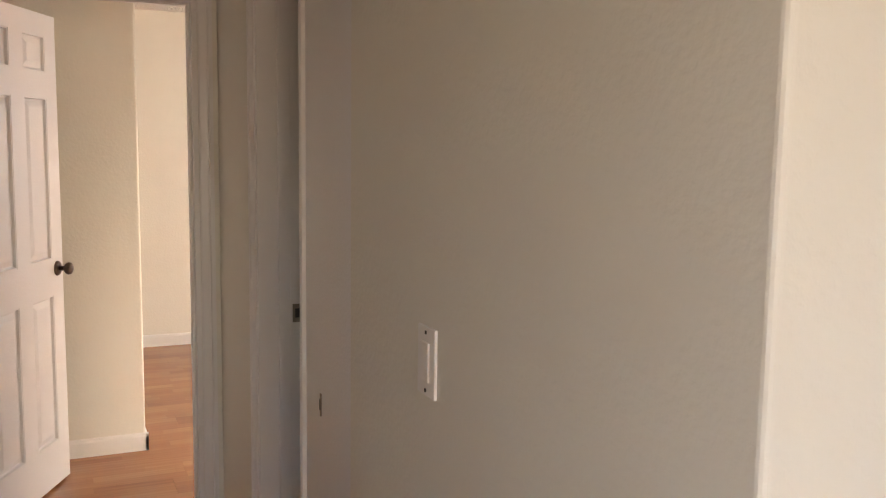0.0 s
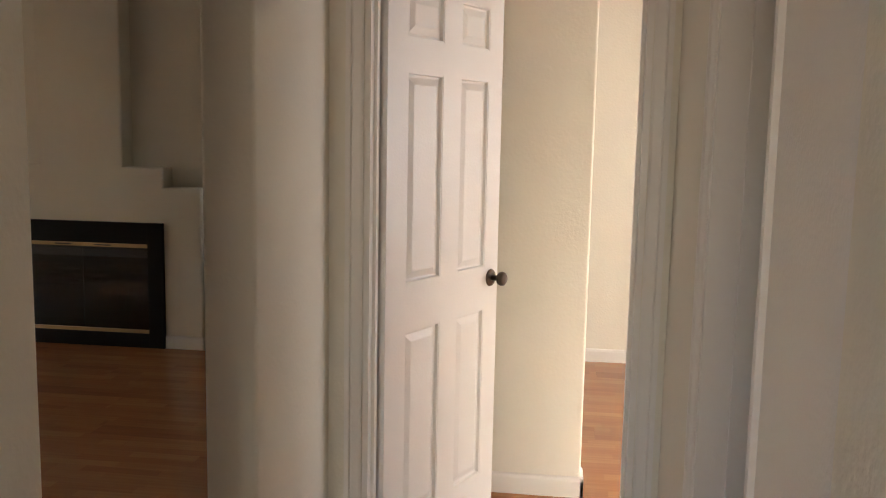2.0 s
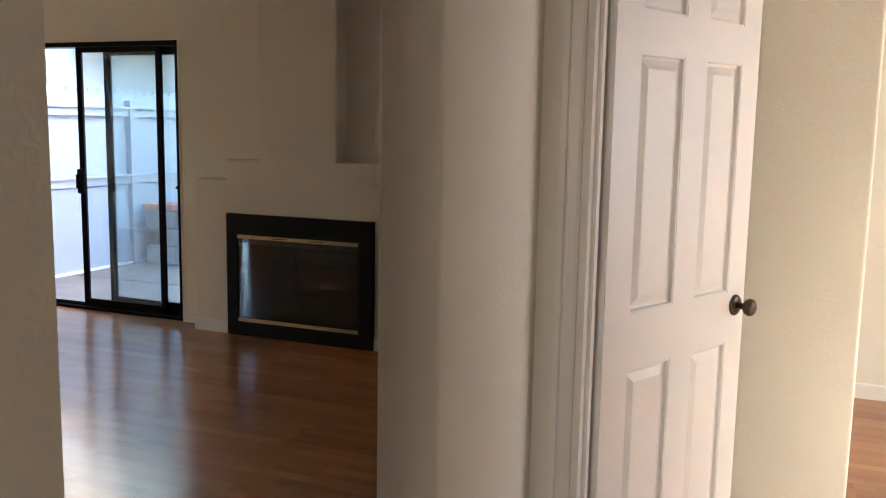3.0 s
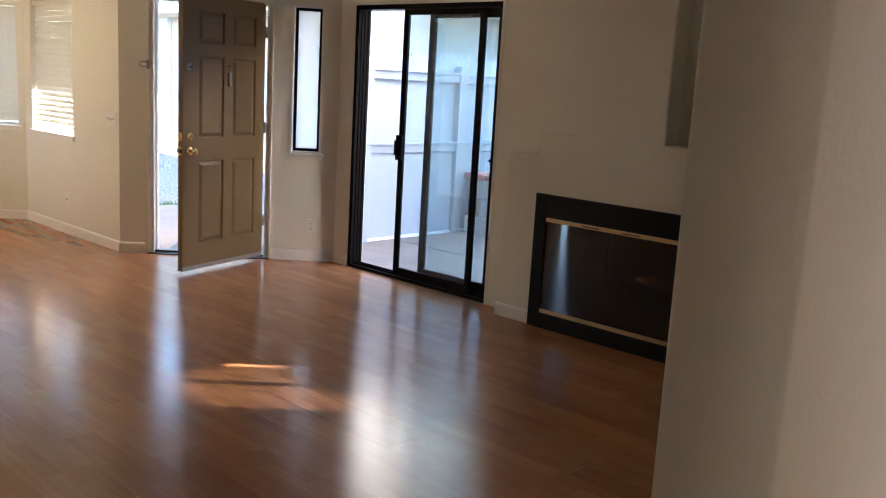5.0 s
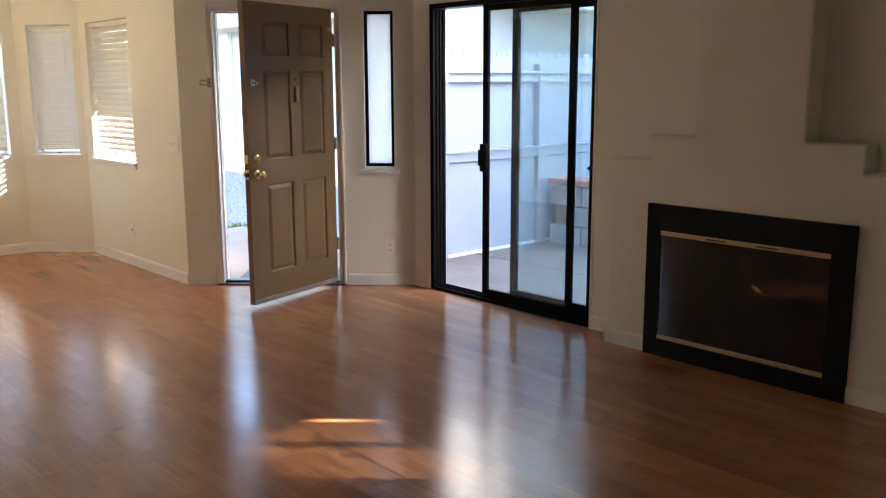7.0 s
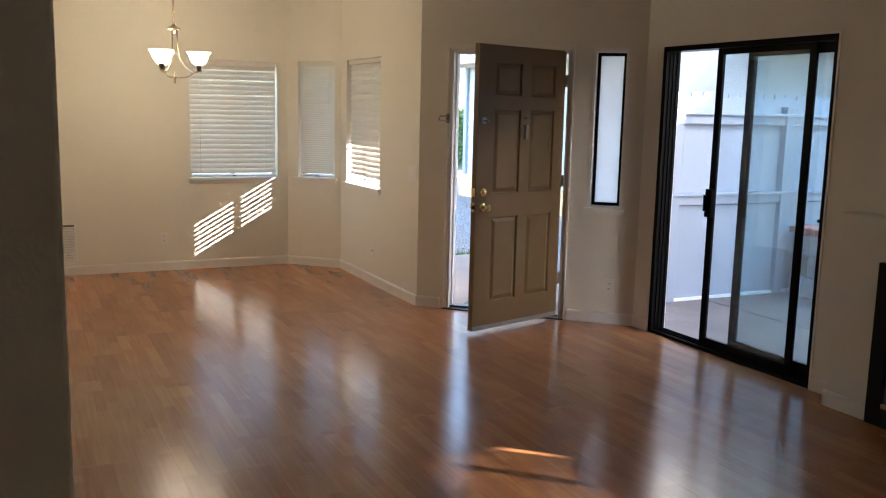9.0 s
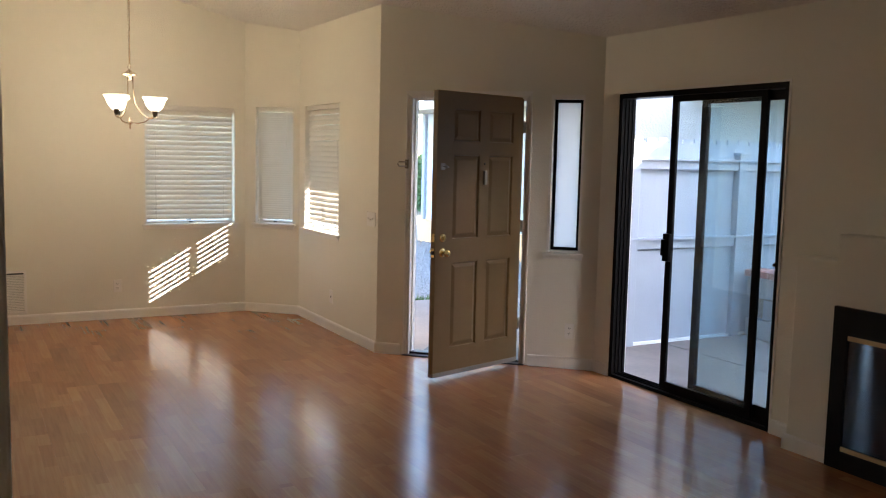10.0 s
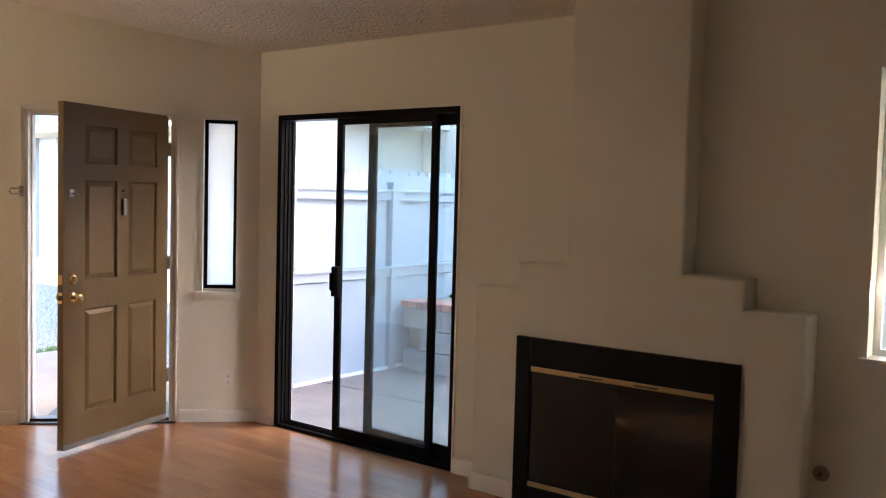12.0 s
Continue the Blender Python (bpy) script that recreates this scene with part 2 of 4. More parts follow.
def add_box(bm, x0, x1, y0, y1, z0, z1, bevel=0.0):
    v = [bm.verts.new(p) for p in ((x0, y0, z0), (x1, y0, z0), (x1, y1, z0), (x0, y1, z0), (x0, y0, z1), (x1, y0, z1), (x1, y1, z1), (x0, y1, z1))]
    fs = [bm.faces.new([v[i] for i in f]) for f in ((0, 3, 2, 1), (4, 5, 6, 7), (0, 1, 5, 4), (1, 2, 6, 5), (2, 3, 7, 6), (3, 0, 4, 7))]
    if bevel:
        es = list({e for f in fs for e in f.edges})
        bmesh.ops.bevel(bm, geom=es, offset=bevel, segments=2, affect="EDGES", profile=0.6)
    return v


def box_bm(*a, bevel=0.0):
    bm = bmesh.new()
    add_box(bm, *a, bevel=bevel)
    return bm


def lathe(bm, profile, n=20, m=Matrix.Identity(4)):
    """profile: (r, z) from bottom to top, turned about the z axis."""
    rings = []
    for r, z in profile:
        rings.append([bm.verts.new(m @ Vector((r * math.cos(2 * math.pi * i / n), r * math.sin(2 * math.pi * i / n), z))) for i in range(n)])
    for a, b in zip(rings, rings[1:]):
        for i in range(n):
            f = bm.faces.new((a[i], a[(i + 1) % n], b[(i + 1) % n], b[i]))
            f.smooth = True
    for ring, flip in ((rings[0], True), (rings[-1], False)):
        if (ring[0].co - ring[n // 2].co).length > 1e-6:
            bm.faces.new(ring[::-1] if flip else ring)
    return rings


def tube(bm, pts, r, n=8):
    pts = [Vector(p) for p in pts]
    rings = []
    up = Vector((0.13, 0.21, 0.97)).normalized()
    for i, p in enumerate(pts):
        d = (pts[min(i + 1, len(pts) - 1)] - pts[max(i - 1, 0)]).normalized()
        a = d.cross(up).normalized()
        b = d.cross(a)
        rr = r[i] if isinstance(r, (list, tuple)) else r
        rings.append([bm.verts.new(p + rr * (math.cos(2 * math.pi * k / n) * a + math.sin(2 * math.pi * k / n) * b)) for k in range(n)])
    for a, b in zip(rings, rings[1:]):
        for k in range(n):
            f = bm.faces.new((a[k], b[k], b[(k + 1) % n], a[(k + 1) % n]))
            f.smooth = True
    bm.faces.new(rings[0])
    bm.faces.new(rings[-1][::-1])


def frame_from(origin, direction):
    """Pose whose x axis runs along direction (in plan), z up."""
    a = math.degrees(math.atan2(direction[1], direction[0]))
    return pose(origin[0], origin[1], 0, 0, 0, a)


def ceil_z(y):
    return 2.485 + 0.215 * (5.15 - y)


def wall(name, p0, p1, thick, top, holes=(), material=None, z0=0.0, rounded=()):
    """A wall whose face runs from p0 to p1; its body lies to the left of that way. top: a height, or None to follow the vaulted ceiling."""
    p0, p1 = Vector((*p0, 0)), Vector((*p1, 0))
    length = (p1 - p0).length
    us = sorted({0.0, length, *[h[0] for h in holes], *[h[1] for h in holes]})
    zt = 9.0
    zs = sorted({z0, zt, *[h[2] for h in holes], *[h[3] for h in holes]})
    zs = [z for z in zs if z >= z0]
    d = (p1 - p0).normalized()
    nrm = Vector((-d.y, d.x, 0))
    bm = bmesh.new()
    cache = {}

    def vert(i, j, k):
        key = (i, j, k)
        if key not in cache:
            q = p0 + d * us[i] + nrm * (thick if k else 0)
            z = zs[j]
            if j == len(zs) - 1:
                z = top if top is not None else ceil_z(q.y) + 0.06
            cache[key] = bm.verts.new((q.x, q.y, z))
        return cache[key]

    def solid(i, j):
        if i < 0 or j < 0 or i >= len(us) - 1 or j >= len(zs) - 1:
            return False
        u, z = (us[i] + us[i + 1]) / 2, (zs[j] + min(zs[j + 1], zs[j] + 0.02)) / 2
        return not any(h[0] < u < h[1] and h[2] < z < h[3] for h in holes)

    for i in range(len(us) - 1):
        for j in range(len(zs) - 1):
            if not solid(i, j):
                continue
            bm.faces.new((vert(i, j, 0), vert(i + 1, j, 0), vert(i + 1, j + 1, 0), vert(i, j + 1, 0)))
            bm.faces.new((vert(i, j, 1), vert(i, j + 1, 1), vert(i + 1, j + 1, 1), vert(i + 1, j, 1)))
            if not solid(i - 1, j):
                bm.faces.new((vert(i, j, 0), vert(i, j + 1, 0), vert(i, j + 1, 1), vert(i, j, 1)))
            if not solid(i + 1, j):
                bm.faces.new((vert(i + 1, j, 0), vert(i + 1, j, 1), vert(i + 1, j + 1, 1), vert(i + 1, j + 1, 0)))
            if not solid(i, j - 1):
                bm.faces.new((vert(i, j, 0), vert(i, j, 1), vert(i + 1, j, 1), vert(i + 1, j, 0)))
            if not solid(i, j + 1):
                bm.faces.new((vert(i, j + 1, 0), vert(i + 1, j + 1, 0), vert(i + 1, j + 1, 1), vert(i, j + 1, 1)))
    if rounded:
        es = [e for e in bm.edges if any(all((v.co.x - x) ** 2 + (v.co.y - y) ** 2 < 1e-6 for v in e.verts) for x, y in rounded)]
        bmesh.ops.bevel(bm, geom=es, offset=0.010, segments=4, affect="EDGES", profile=0.5)
    return tagged(part(name, bm, material or M_WALL), kind="structure")


# ---- plan ----
EXT = 0.16
NC = (-2.185, 5.15)      # corner of entry wall and north wall
JUT = (-3.39, 3.89)      # corner of entry wall and dining wall
EL = math.hypot(NC[0] - JUT[0], NC[1] - JUT[1])
ED = Vector((NC[0] - JUT[0], NC[1] - JUT[1])).normalized()
W2A, W2B = (-5.65, 3.47), (-5.245, 3.89)


def eu(x, y):
    """Distance along the entry wall."""
    return (x - JUT[0]) * ED.x + (y - JUT[1]) * ED.y


DOOR_U0, DOOR_U1, DOOR_TOP = 0.258, 1.184, 2.05
SW_U0, SW_U1 = eu(-2.452, 4.878), eu(-2.281, 5.049)

wall("wall_north", NC, (3.125, 5.15), EXT, None, [(NC[0] * -1 - 2.01, NC[0] * -1 - 0.515, 0.0, 2.065), (1.62 - NC[0], 2.62 - NC[0], 0.93, 2.13)])
wall("wall_entry", JUT, NC, EXT, None, [(DOOR_U0, DOOR_U1, 0.0, DOOR_TOP), (SW_U0, SW_U1, 0.885, 2.065)])
wall("wall_dining_north", W2B, JUT, EXT, None, [(0.155, 1.025, 0.875, 2.036)])
W2L = math.hypot(W2B[0] - W2A[0], W2B[1] - W2A[1])
wall("wall_dining_bay", W2A, W2B, EXT, None, [(0.112, 0.515, 0.89, 2.03)])
wall("wall_west", (-5.65, 0.86), W2A, EXT, None, [(2.512 - 0.86, 3.365 - 0.86, 0.885, 2.012)])
wall("wall_south", (1.68, 0.999), (-5.65, 0.999), 0.115, None, [(4.23, 5.03, 0.0, 2.05)])
wall("wall_south_end", (1.8, 0.245), (1.8, 0.999), 0.12, None, rounded=[(1.8, 0.999)])
wall("wall_hall_south", (3.065, 0.36), (1.8, 0.36), 0.115, None)
# The opening in this unseen stretch is added for the west fill lamp.
wall("wall_hall_west", (3.185, -7.6), (3.185, 0.36), 0.12, 2.6, [(4.0, 5.4, 0.9, 2.1)], rounded=[(3.185, 0.36)])
wall("wall_hall_header", (3.125, 0.36), (3.125, 1.32), 0.13, None, z0=2.44)
wall("wall_living_east", (2.995, 5.15), (2.995, 1.32), 0.13, None, rounded=[(2.995, 1.32), (3.125, 1.32)])
WA = wall("wall_bedroom_door", (3.125, 1.957), (4.133, 1.957), 0.115, 2.6, [(3.235 - 3.125, 4.055 - 3.125, 0.0, 2.05)])
wall("wall_hall_east", (4.09, 0.211), (4.09, -0.945), 0.12, 2.6, rounded=[(4.09, -0.945)])
wall("wall_hall_east_back", (4.172, 0.752), (4.172, 0.211), 0.12, 2.6)
wall("wall_closet_lintel", (4.10, 0.752), (4.10, 0.211), 0.07, 2.6, z0=2.045)
wall("wall_hall_east_end", (4.133, 2.072), (4.133, 1.29), 0.12, 2.6)
wall("wall_closet_header", (4.133, 1.29), (4.133, 0.752), 0.08, 2.6, z0=2.05)
wall("wall_closet_back", (4.9, 2.0), (4.9, 0.2), 0.1, 2.6)
wall("wall_closet_side_a", (4.253, 1.45), (4.9, 1.45), 0.1, 2.6)
wall("wall_closet_side_b", (4.9, 0.62), (4.21, 0.62), 0.1, 2.6)
wall("wall_start_north", (4.21, -0.945), (7.0, -0.945), 0.12, 2.6)
wall("wall_start_east", (7.0, -0.9), (7.0, -7.6), 0.16, 2.6)
wall("wall_start_south", (7.0, -7.6), (3.06, -7.6), 0.16, 2.6, [(2.7, 3.7, 0.7, 2.15)])
wall("wall_stub", (3.125, 2.96), (3.932, 2.96), 0.12, 2.6, rounded=[(3.932, 2.96)])
wall("wall_far_room_north", (3.125, 5.262), (7.0, 5.262), 0.16, 2.6)
wall("wall_far_room_east", (7.0, 5.3), (7.0, 1.9), 0.16, 2.6, [(0.5, 2.6, 0.7, 2.15)])
wall("wall_far_room_south", (7.0, 2.072), (4.14, 2.072), 0.1, 2.6)


def slab(name, pts, thick, material, kind="structure"):
    bm = bmesh.new()
    lo = [bm.verts.new(p) for p in pts]
    hi = [bm.verts.new((p[0], p[1], p[2] + thick)) for p in pts]
    bm.faces.new(lo[::-1])
    bm.faces.new(hi)
    for i in range(len(pts)):
        j = (i + 1) % len(pts)
        bm.faces.new((lo[i], lo[j], hi[j], hi[i]))
    return tagged(part(name, bm, material), kind=kind)


def cz(x, y):
    return (x, y, ceil_z(y))


slab("ceiling_vault", [cz(-5.9, 0.1), cz(3.06, 0.1), cz(3.06, 5.32), cz(-2.26, 5.32), cz(-3.46, 4.06), cz(-5.32, 4.06), cz(-5.9, 3.54)], 0.12, M_CEIL)
slab("ceiling_hall", [(3.0, -7.8, 2.44), (7.2, -7.8, 2.44), (7.2, 5.45, 2.44), (3.08, 5.45, 2.44), (3.08, 0.30, 2.44), (3.0, 0.3, 2.44)], 0.12, M_CEIL)
slab("roof_deck", [(-6.0, 0.0, ceil_z(0.0) + 0.2), (3.2, 0.0, ceil_z(0.0) + 0.2), (3.2, 6.05, ceil_z(6.05) + 0.2), (-2.16, 6.05, ceil_z(6.05) + 0.2), (-3.7, 4.3, ceil_z(4.3) + 0.2), (-6.0, 4.3, ceil_z(4.3) + 0.2)], 0.05, M_ROOF)
slab("subfloor", [(-5.9, 0.1, -0.16), (2.9, 0.1, -0.16), (2.9, -7.8, -0.16), (7.2, -7.8, -0.16), (7.2, 5.45, -0.16), (-2.2, 5.32, -0.16), (-3.45, 4.02, -0.16), (-5.3, 4.05, -0.16), (-5.9, 3.5, -0.16)], 0.144, M_CONC)


# ---- outdoors: ground, porch, patio ----
GROUND = -0.12
bm = bmesh.new()
bmesh.ops.create_grid(bm, x_segments=40, y_segments=40, size=600)
tagged(part("ground", bm, M_SOIL, m=pose(0, 0, GROUND - 0.03)), kind="structure")
slab("porch_slab", [(-3.5, 4.08, -0.1), (-2.30, 5.28, -0.1), (-3.02, 6.05, -0.1), (-5.82, 5.75, -0.1), (-5.80, 4.12, -0.1)], 0.06, M_CONC)
slab("patio_slab", [(-2.99, 5.33, -0.115), (4.0, 5.33, -0.115), (4.0, 10.2, -0.115), (-2.99, 10.2, -0.115)], 0.06, M_CONC)

# joint lines in the patio are shallow grooves
for gy in (6.55, 8.1):
    tagged(part("patio_joint", box_bm(-2.98, 4.0, gy, gy + 0.012, -0.06, -0.0525), M_DARK), kind="structure")


def scatter_stones(name, region, count, r0, r1, z, material):
    rnd = random.Random(7)
    verts, faces = [], []
    for _ in range(count):
        while True:
            x = rnd.uniform(region[0], region[1])
            y = rnd.uniform(region[2], region[3])
            if y < 5.75 + max(0, (x + 5.8)) * 0.1 and x > -5.85:
                continue
            break
        r = rnd.uniform(r0, r1)
        b = len(verts)
        for dx, dy, dz in ((1, 0, 0), (0, 1, 0), (-1, 0, 0), (0, -1, 0), (0.1, 0.1, 0.8), (0, 0, -0.5)):
            k = rnd.uniform(0.6, 1.25) * r
            verts.append((x + dx * k, y + dy * k, z + dz * k))
        for f in ((0, 1, 4), (1, 2, 4), (2, 3, 4), (3, 0, 4), (1, 0, 5), (2, 1, 5), (3, 2, 5), (0, 3, 5)):
            faces.append(tuple(b + i for i in f))
    me = bpy.data.meshes.new(name)
    me.from_pydata(verts, [], faces)
    me.materials.append(material)
    return new(name, me)


tagged(scatter_stones("gravel", (-13.5, -4.6, 4.6, 9.1), 34000, 0.02, 0.05, GROUND, M_GRAVEL), "loose pale grey gravel beside the porch slab", "gravel", kind="stuff")


def grass_patch(name, x0, x1, y0, y1, count, h0, h1):
    rnd = random.Random(11)
    verts, faces = [], []
    for _ in range(count):
        x, y = rnd.uniform(x0, x1), rnd.uniform(y0, y1)
        a = rnd.uniform(0, 6.28)
        h = rnd.uniform(h0, h1)
        w = 0.006 + h * 0.03
        c, s = math.cos(a), math.sin(a)
        b = len(verts)
        verts += [(x - w * c, y - w * s, GROUND - 0.02), (x + w * c, y + w * s, GROUND - 0.02), (x + h * 0.4 * s, y - h * 0.4 * c, GROUND + h)]
        faces.append((b, b + 1, b + 2))
    me = bpy.data.meshes.new(name)
    me.from_pydata(verts, [], faces)
    me.materials.append(M_GRASS)
    return new(name, me)


tagged(grass_patch("grass", -6.2, -5.84, 5.0, 6.3, 900, 0.04, 0.1), "thin green grass along the edge of the porch slab", "grass", kind="stuff")
tagged(grass_patch("lawn", -60, -16, 14, 40, 60000, 0.05, 0.16), "sunlit green lawn beyond the gravel yard", "grass", kind="stuff")


def fence():
    f = thing("fence", "white-painted board fence with capped rails and thick posts", "fence")
    x = -3.02
    y, i = 6.02, 0
    n = 0
    shared = {}
    while y < 10.1:
        w = 0.14
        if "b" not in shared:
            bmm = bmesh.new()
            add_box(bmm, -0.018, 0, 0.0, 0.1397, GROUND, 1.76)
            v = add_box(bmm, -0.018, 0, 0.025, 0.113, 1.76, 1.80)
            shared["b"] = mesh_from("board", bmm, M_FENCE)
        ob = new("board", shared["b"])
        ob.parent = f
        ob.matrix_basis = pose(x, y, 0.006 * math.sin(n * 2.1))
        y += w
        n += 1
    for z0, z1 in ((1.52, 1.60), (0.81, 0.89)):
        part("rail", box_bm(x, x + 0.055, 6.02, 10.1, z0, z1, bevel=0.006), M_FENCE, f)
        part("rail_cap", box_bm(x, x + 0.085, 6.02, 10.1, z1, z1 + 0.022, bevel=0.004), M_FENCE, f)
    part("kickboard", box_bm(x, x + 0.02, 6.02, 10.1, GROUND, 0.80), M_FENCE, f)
    # White strip that stands in for the sunlit stripe at the fence's foot.
    part("sunlit_foot_strip", box_bm(x, x + 0.05, 6.13, 10.1, -0.055, -0.03), M_VINYL, f)
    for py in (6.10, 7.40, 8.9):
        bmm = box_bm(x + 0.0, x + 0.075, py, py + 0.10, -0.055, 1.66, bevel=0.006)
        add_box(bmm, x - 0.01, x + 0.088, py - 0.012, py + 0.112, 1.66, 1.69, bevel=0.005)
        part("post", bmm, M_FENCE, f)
    return f


fence()


def planter():
    p = thing("planter", "raised grey block planter with a red brick coping, against the fence", "planter")
    part("core", box_bm(-2.90, 1.6, 7.62, 9.4, -0.055, 0.56), M_SOIL, p)
    me = mesh_from("block", box_bm(-0.192, 0.192, 0, 0.09, 0, 0.186, bevel=0.006), M_BRICK)
    for r in range(3):
        x = -2.70 + (0.2 if r % 2 else 0)
        while x < 1.5:
            ob = new("block", me)
            ob.parent = p
            ob.matrix_basis = pose(x, 7.53, -0.055 + r * 0.196)
            x += 0.394
    me2 = mesh_from("brick", box_bm(-0.045, 0.045, 0, 0.27, 0, 0.062, bevel=0.01), M_CAP)
    x = -2.84
    k = 0
    while x < 1.5:
        ob = new("brick", me2)
        ob.parent = p
        ob.matrix_basis = pose(x, 7.47 + 0.004 * math.sin(k * 3.1), 0.535 + 0.002 * math.sin(k * 1.7))
        x += 0.098
        k += 1


planter()


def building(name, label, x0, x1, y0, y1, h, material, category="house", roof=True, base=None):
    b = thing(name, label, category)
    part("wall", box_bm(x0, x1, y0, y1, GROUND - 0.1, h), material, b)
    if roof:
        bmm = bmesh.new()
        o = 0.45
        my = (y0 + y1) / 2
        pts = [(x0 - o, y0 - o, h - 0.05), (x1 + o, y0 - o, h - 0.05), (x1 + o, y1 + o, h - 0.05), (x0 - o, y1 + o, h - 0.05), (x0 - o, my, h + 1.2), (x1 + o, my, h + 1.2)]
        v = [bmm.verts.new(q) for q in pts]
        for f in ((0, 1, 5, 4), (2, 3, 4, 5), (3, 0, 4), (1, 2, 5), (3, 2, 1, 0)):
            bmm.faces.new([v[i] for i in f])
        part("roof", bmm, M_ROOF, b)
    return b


nb = building("neighbour_house", "neighbouring house with white textured stucco walls behind the board fence", -11.0, -5.1, 9.4, 18, 4.6, M_STUCCO)
part("wing_wall", box_bm(-5.1, -4.9, 7.4, 18, GROUND - 0.1, 4.6), M_STUCCO, nb)
part("eave", box_bm(-4.9, -4.45, 8.6, 18, 2.42, 2.55), M_TRIM, nb)
# Added sun blocker; its height sets how much of the fence is lit.
building("garage", "plain stucco block added north of the patio to hold back the sun", -4.88, 2.68, 10.2, 10.9, 3.93, M_STUCCO, "garage", roof=False)
# Tall block added out of view to keep sun out of the slider.
building("slider_sun_blocker", "tall unseen stucco block added to keep the sun out of the sliding door", 2.70, 5.5, 10.25, 10.9, 6.2, M_STUCCO, "tower", roof=False)
# Unseen wall added to cut off the far end of the floor's sun patch.
building("carport", "plain unseen stucco wall added to trim the sun patch on the floor", 5.52, 9.5, 10.25, 10.9, 4.15, M_STUCCO, "carport", roof=False)
# Plain block added on the east side, out of view.
building("east_block", "plain unseen stucco block to the east", 12.0, 18.0, -4, 9.0, 5.0, M_STUCCO, roof=False)


def siding_house():
    h = thing("siding_house", "pale blue lap-sided house with an orange stucco base", "house")
    part("wall", box_bm(-12.75, -10.6, 9.20, 13.0, GROUND - 0.1, 3.6), M_BLUE, h)
    part("base", box_bm(-12.82, -7.4, 9.08, 9.195, GROUND - 0.1, 0.34), M_ORANGE, h)
    bmm = bmesh.new()
    z = 0.34
    while z < 3.4:
        v = [bmm.verts.new(q) for q in ((-12.70, 9.19, z), (-12.02, 9.19, z), (-12.02, 9.180, z), (-12.70, 9.180, z), (-12.70, 9.195, z + 0.19), (-12.02, 9.195, z + 0.19))]
        for f in ((0, 3, 2, 1), (3, 4, 5, 2), (0, 4, 3), (1, 2, 5)):
            bmm.faces.new([v[i] for i in f])
        z += 0.19
    part("siding", bmm, M_BLUE, h)
    part("corner_board", box_bm(-12.80, -12.69, 9.13, 9.2, 0.34, 3.6), M_FENCE, h)
    part("corner_board", box_bm(-12.02, -11.88, 9.13, 9.2, 0.34, 3.6), M_FENCE, h)
    part("stucco_panel", box_bm(-11.88, -7.4, 9.14, 9.2, 0.34, 3.6), M_STUCCO, h)
    mb = part("meter_box", box_bm(-11.55, -11.2, 9.0, 9.14, 1.15, 1.75, bevel=0.01), M_FENCE, h)
    part("meter_dial", box_bm(-11.45, -11.32, 8.95, 9.0, 0.95, 1.1, bevel=0.01), M_FENCE, h)
    part("roof", box_bm(-13.2, -7.2, 8.7, 13.2, 3.6, 3.75), M_ROOF, h)
    part("eave", box_bm(-13.0, -7.3, 8.35, 9.13, 2.42, 2.56), M_EAVE, h)


siding_house()


def leaf_cloud(name, boxes, count, size, material, seed=3):
    rnd = random.Random(seed)
    verts, faces = [], []
    for _ in range(count):
        x0, x1, y0, y1, z0, z1 = boxes[rnd.randrange(len(boxes))]
        p = Vector((rnd.uniform(x0, x1), rnd.uniform(y0, y1), rnd.uniform(z0, z1)))
        a = Vector((rnd.gauss(0, 1), rnd.gauss(0, 1), rnd.gauss(0, 1))).normalized() * size * rnd.uniform(0.6, 1.3)
        c = a.orthogonal().normalized() * size * 0.45
        b = len(verts)
        verts += [tuple(p - a), tuple(p + c), tuple(p + a), tuple(p - c)]
        faces.append((b, b + 1, b + 2, b + 3))
    me = bpy.data.meshes.new(name)
    me.from_pydata(verts, [], faces)
    me.materials.append(material)
    return new(name, me)


hedge = thing("hedge", "clipped dark green hedge beyond the lawn", "hedge")
hm = leaf_cloud("foliage", [(-24.5, -19, 13.5, 15.6, GROUND, 1.6)], 9000, 0.10, M_LEAF)
hm.parent = hedge
part("stems", box_bm(-24.2, -19.3, 13.8, 15.3, GROUND, 1.45), M_LEAF, hedge)


def small_tree():
    t = thing("tree", "young tree with thin bare grey-brown branches", "tree")
    bmm = bmesh.new()
    rnd = random.Random(5)
    base = Vector((-18.2, 12.2, GROUND))
    tube(bmm, [base, base + Vector((0.1, 0, 1.2)), base + Vector((0.05, 0.1, 2.2)), base + Vector((0, 0, 3.3))], [0.07, 0.06, 0.045, 0.02])
    for i in range(26):
        z = rnd.uniform(1.4, 3.1)
        a = rnd.uniform(0, 6.28)
        l = rnd.uniform(0.5, 1.2)
        s = base + Vector((0.05, 0.05, z))
        m = s + Vector((math.cos(a) * l * 0.5, math.sin(a) * l * 0.5, l * 0.35))
        e = s + Vector((math.cos(a + 0.4) * l, math.sin(a + 0.4) * l, l * 0.8))
        tube(bmm, [s, m, e], [0.02, 0.012, 0.005], 5)
        tube(bmm, [m, m + Vector((math.cos(a - 0.8), math.sin(a - 0.8), 0.9)) * l * 0.4], [0.008, 0.004], 4)
    part("trunk", bmm, M_BARK, t)
    lc = leaf_cloud("crown", [(-18.9, -17.5, 11.5, 12.9, 1.9, 3.6)], 500, 0.035, M_LEAF, 9)
    lc.parent = t


small_tree()
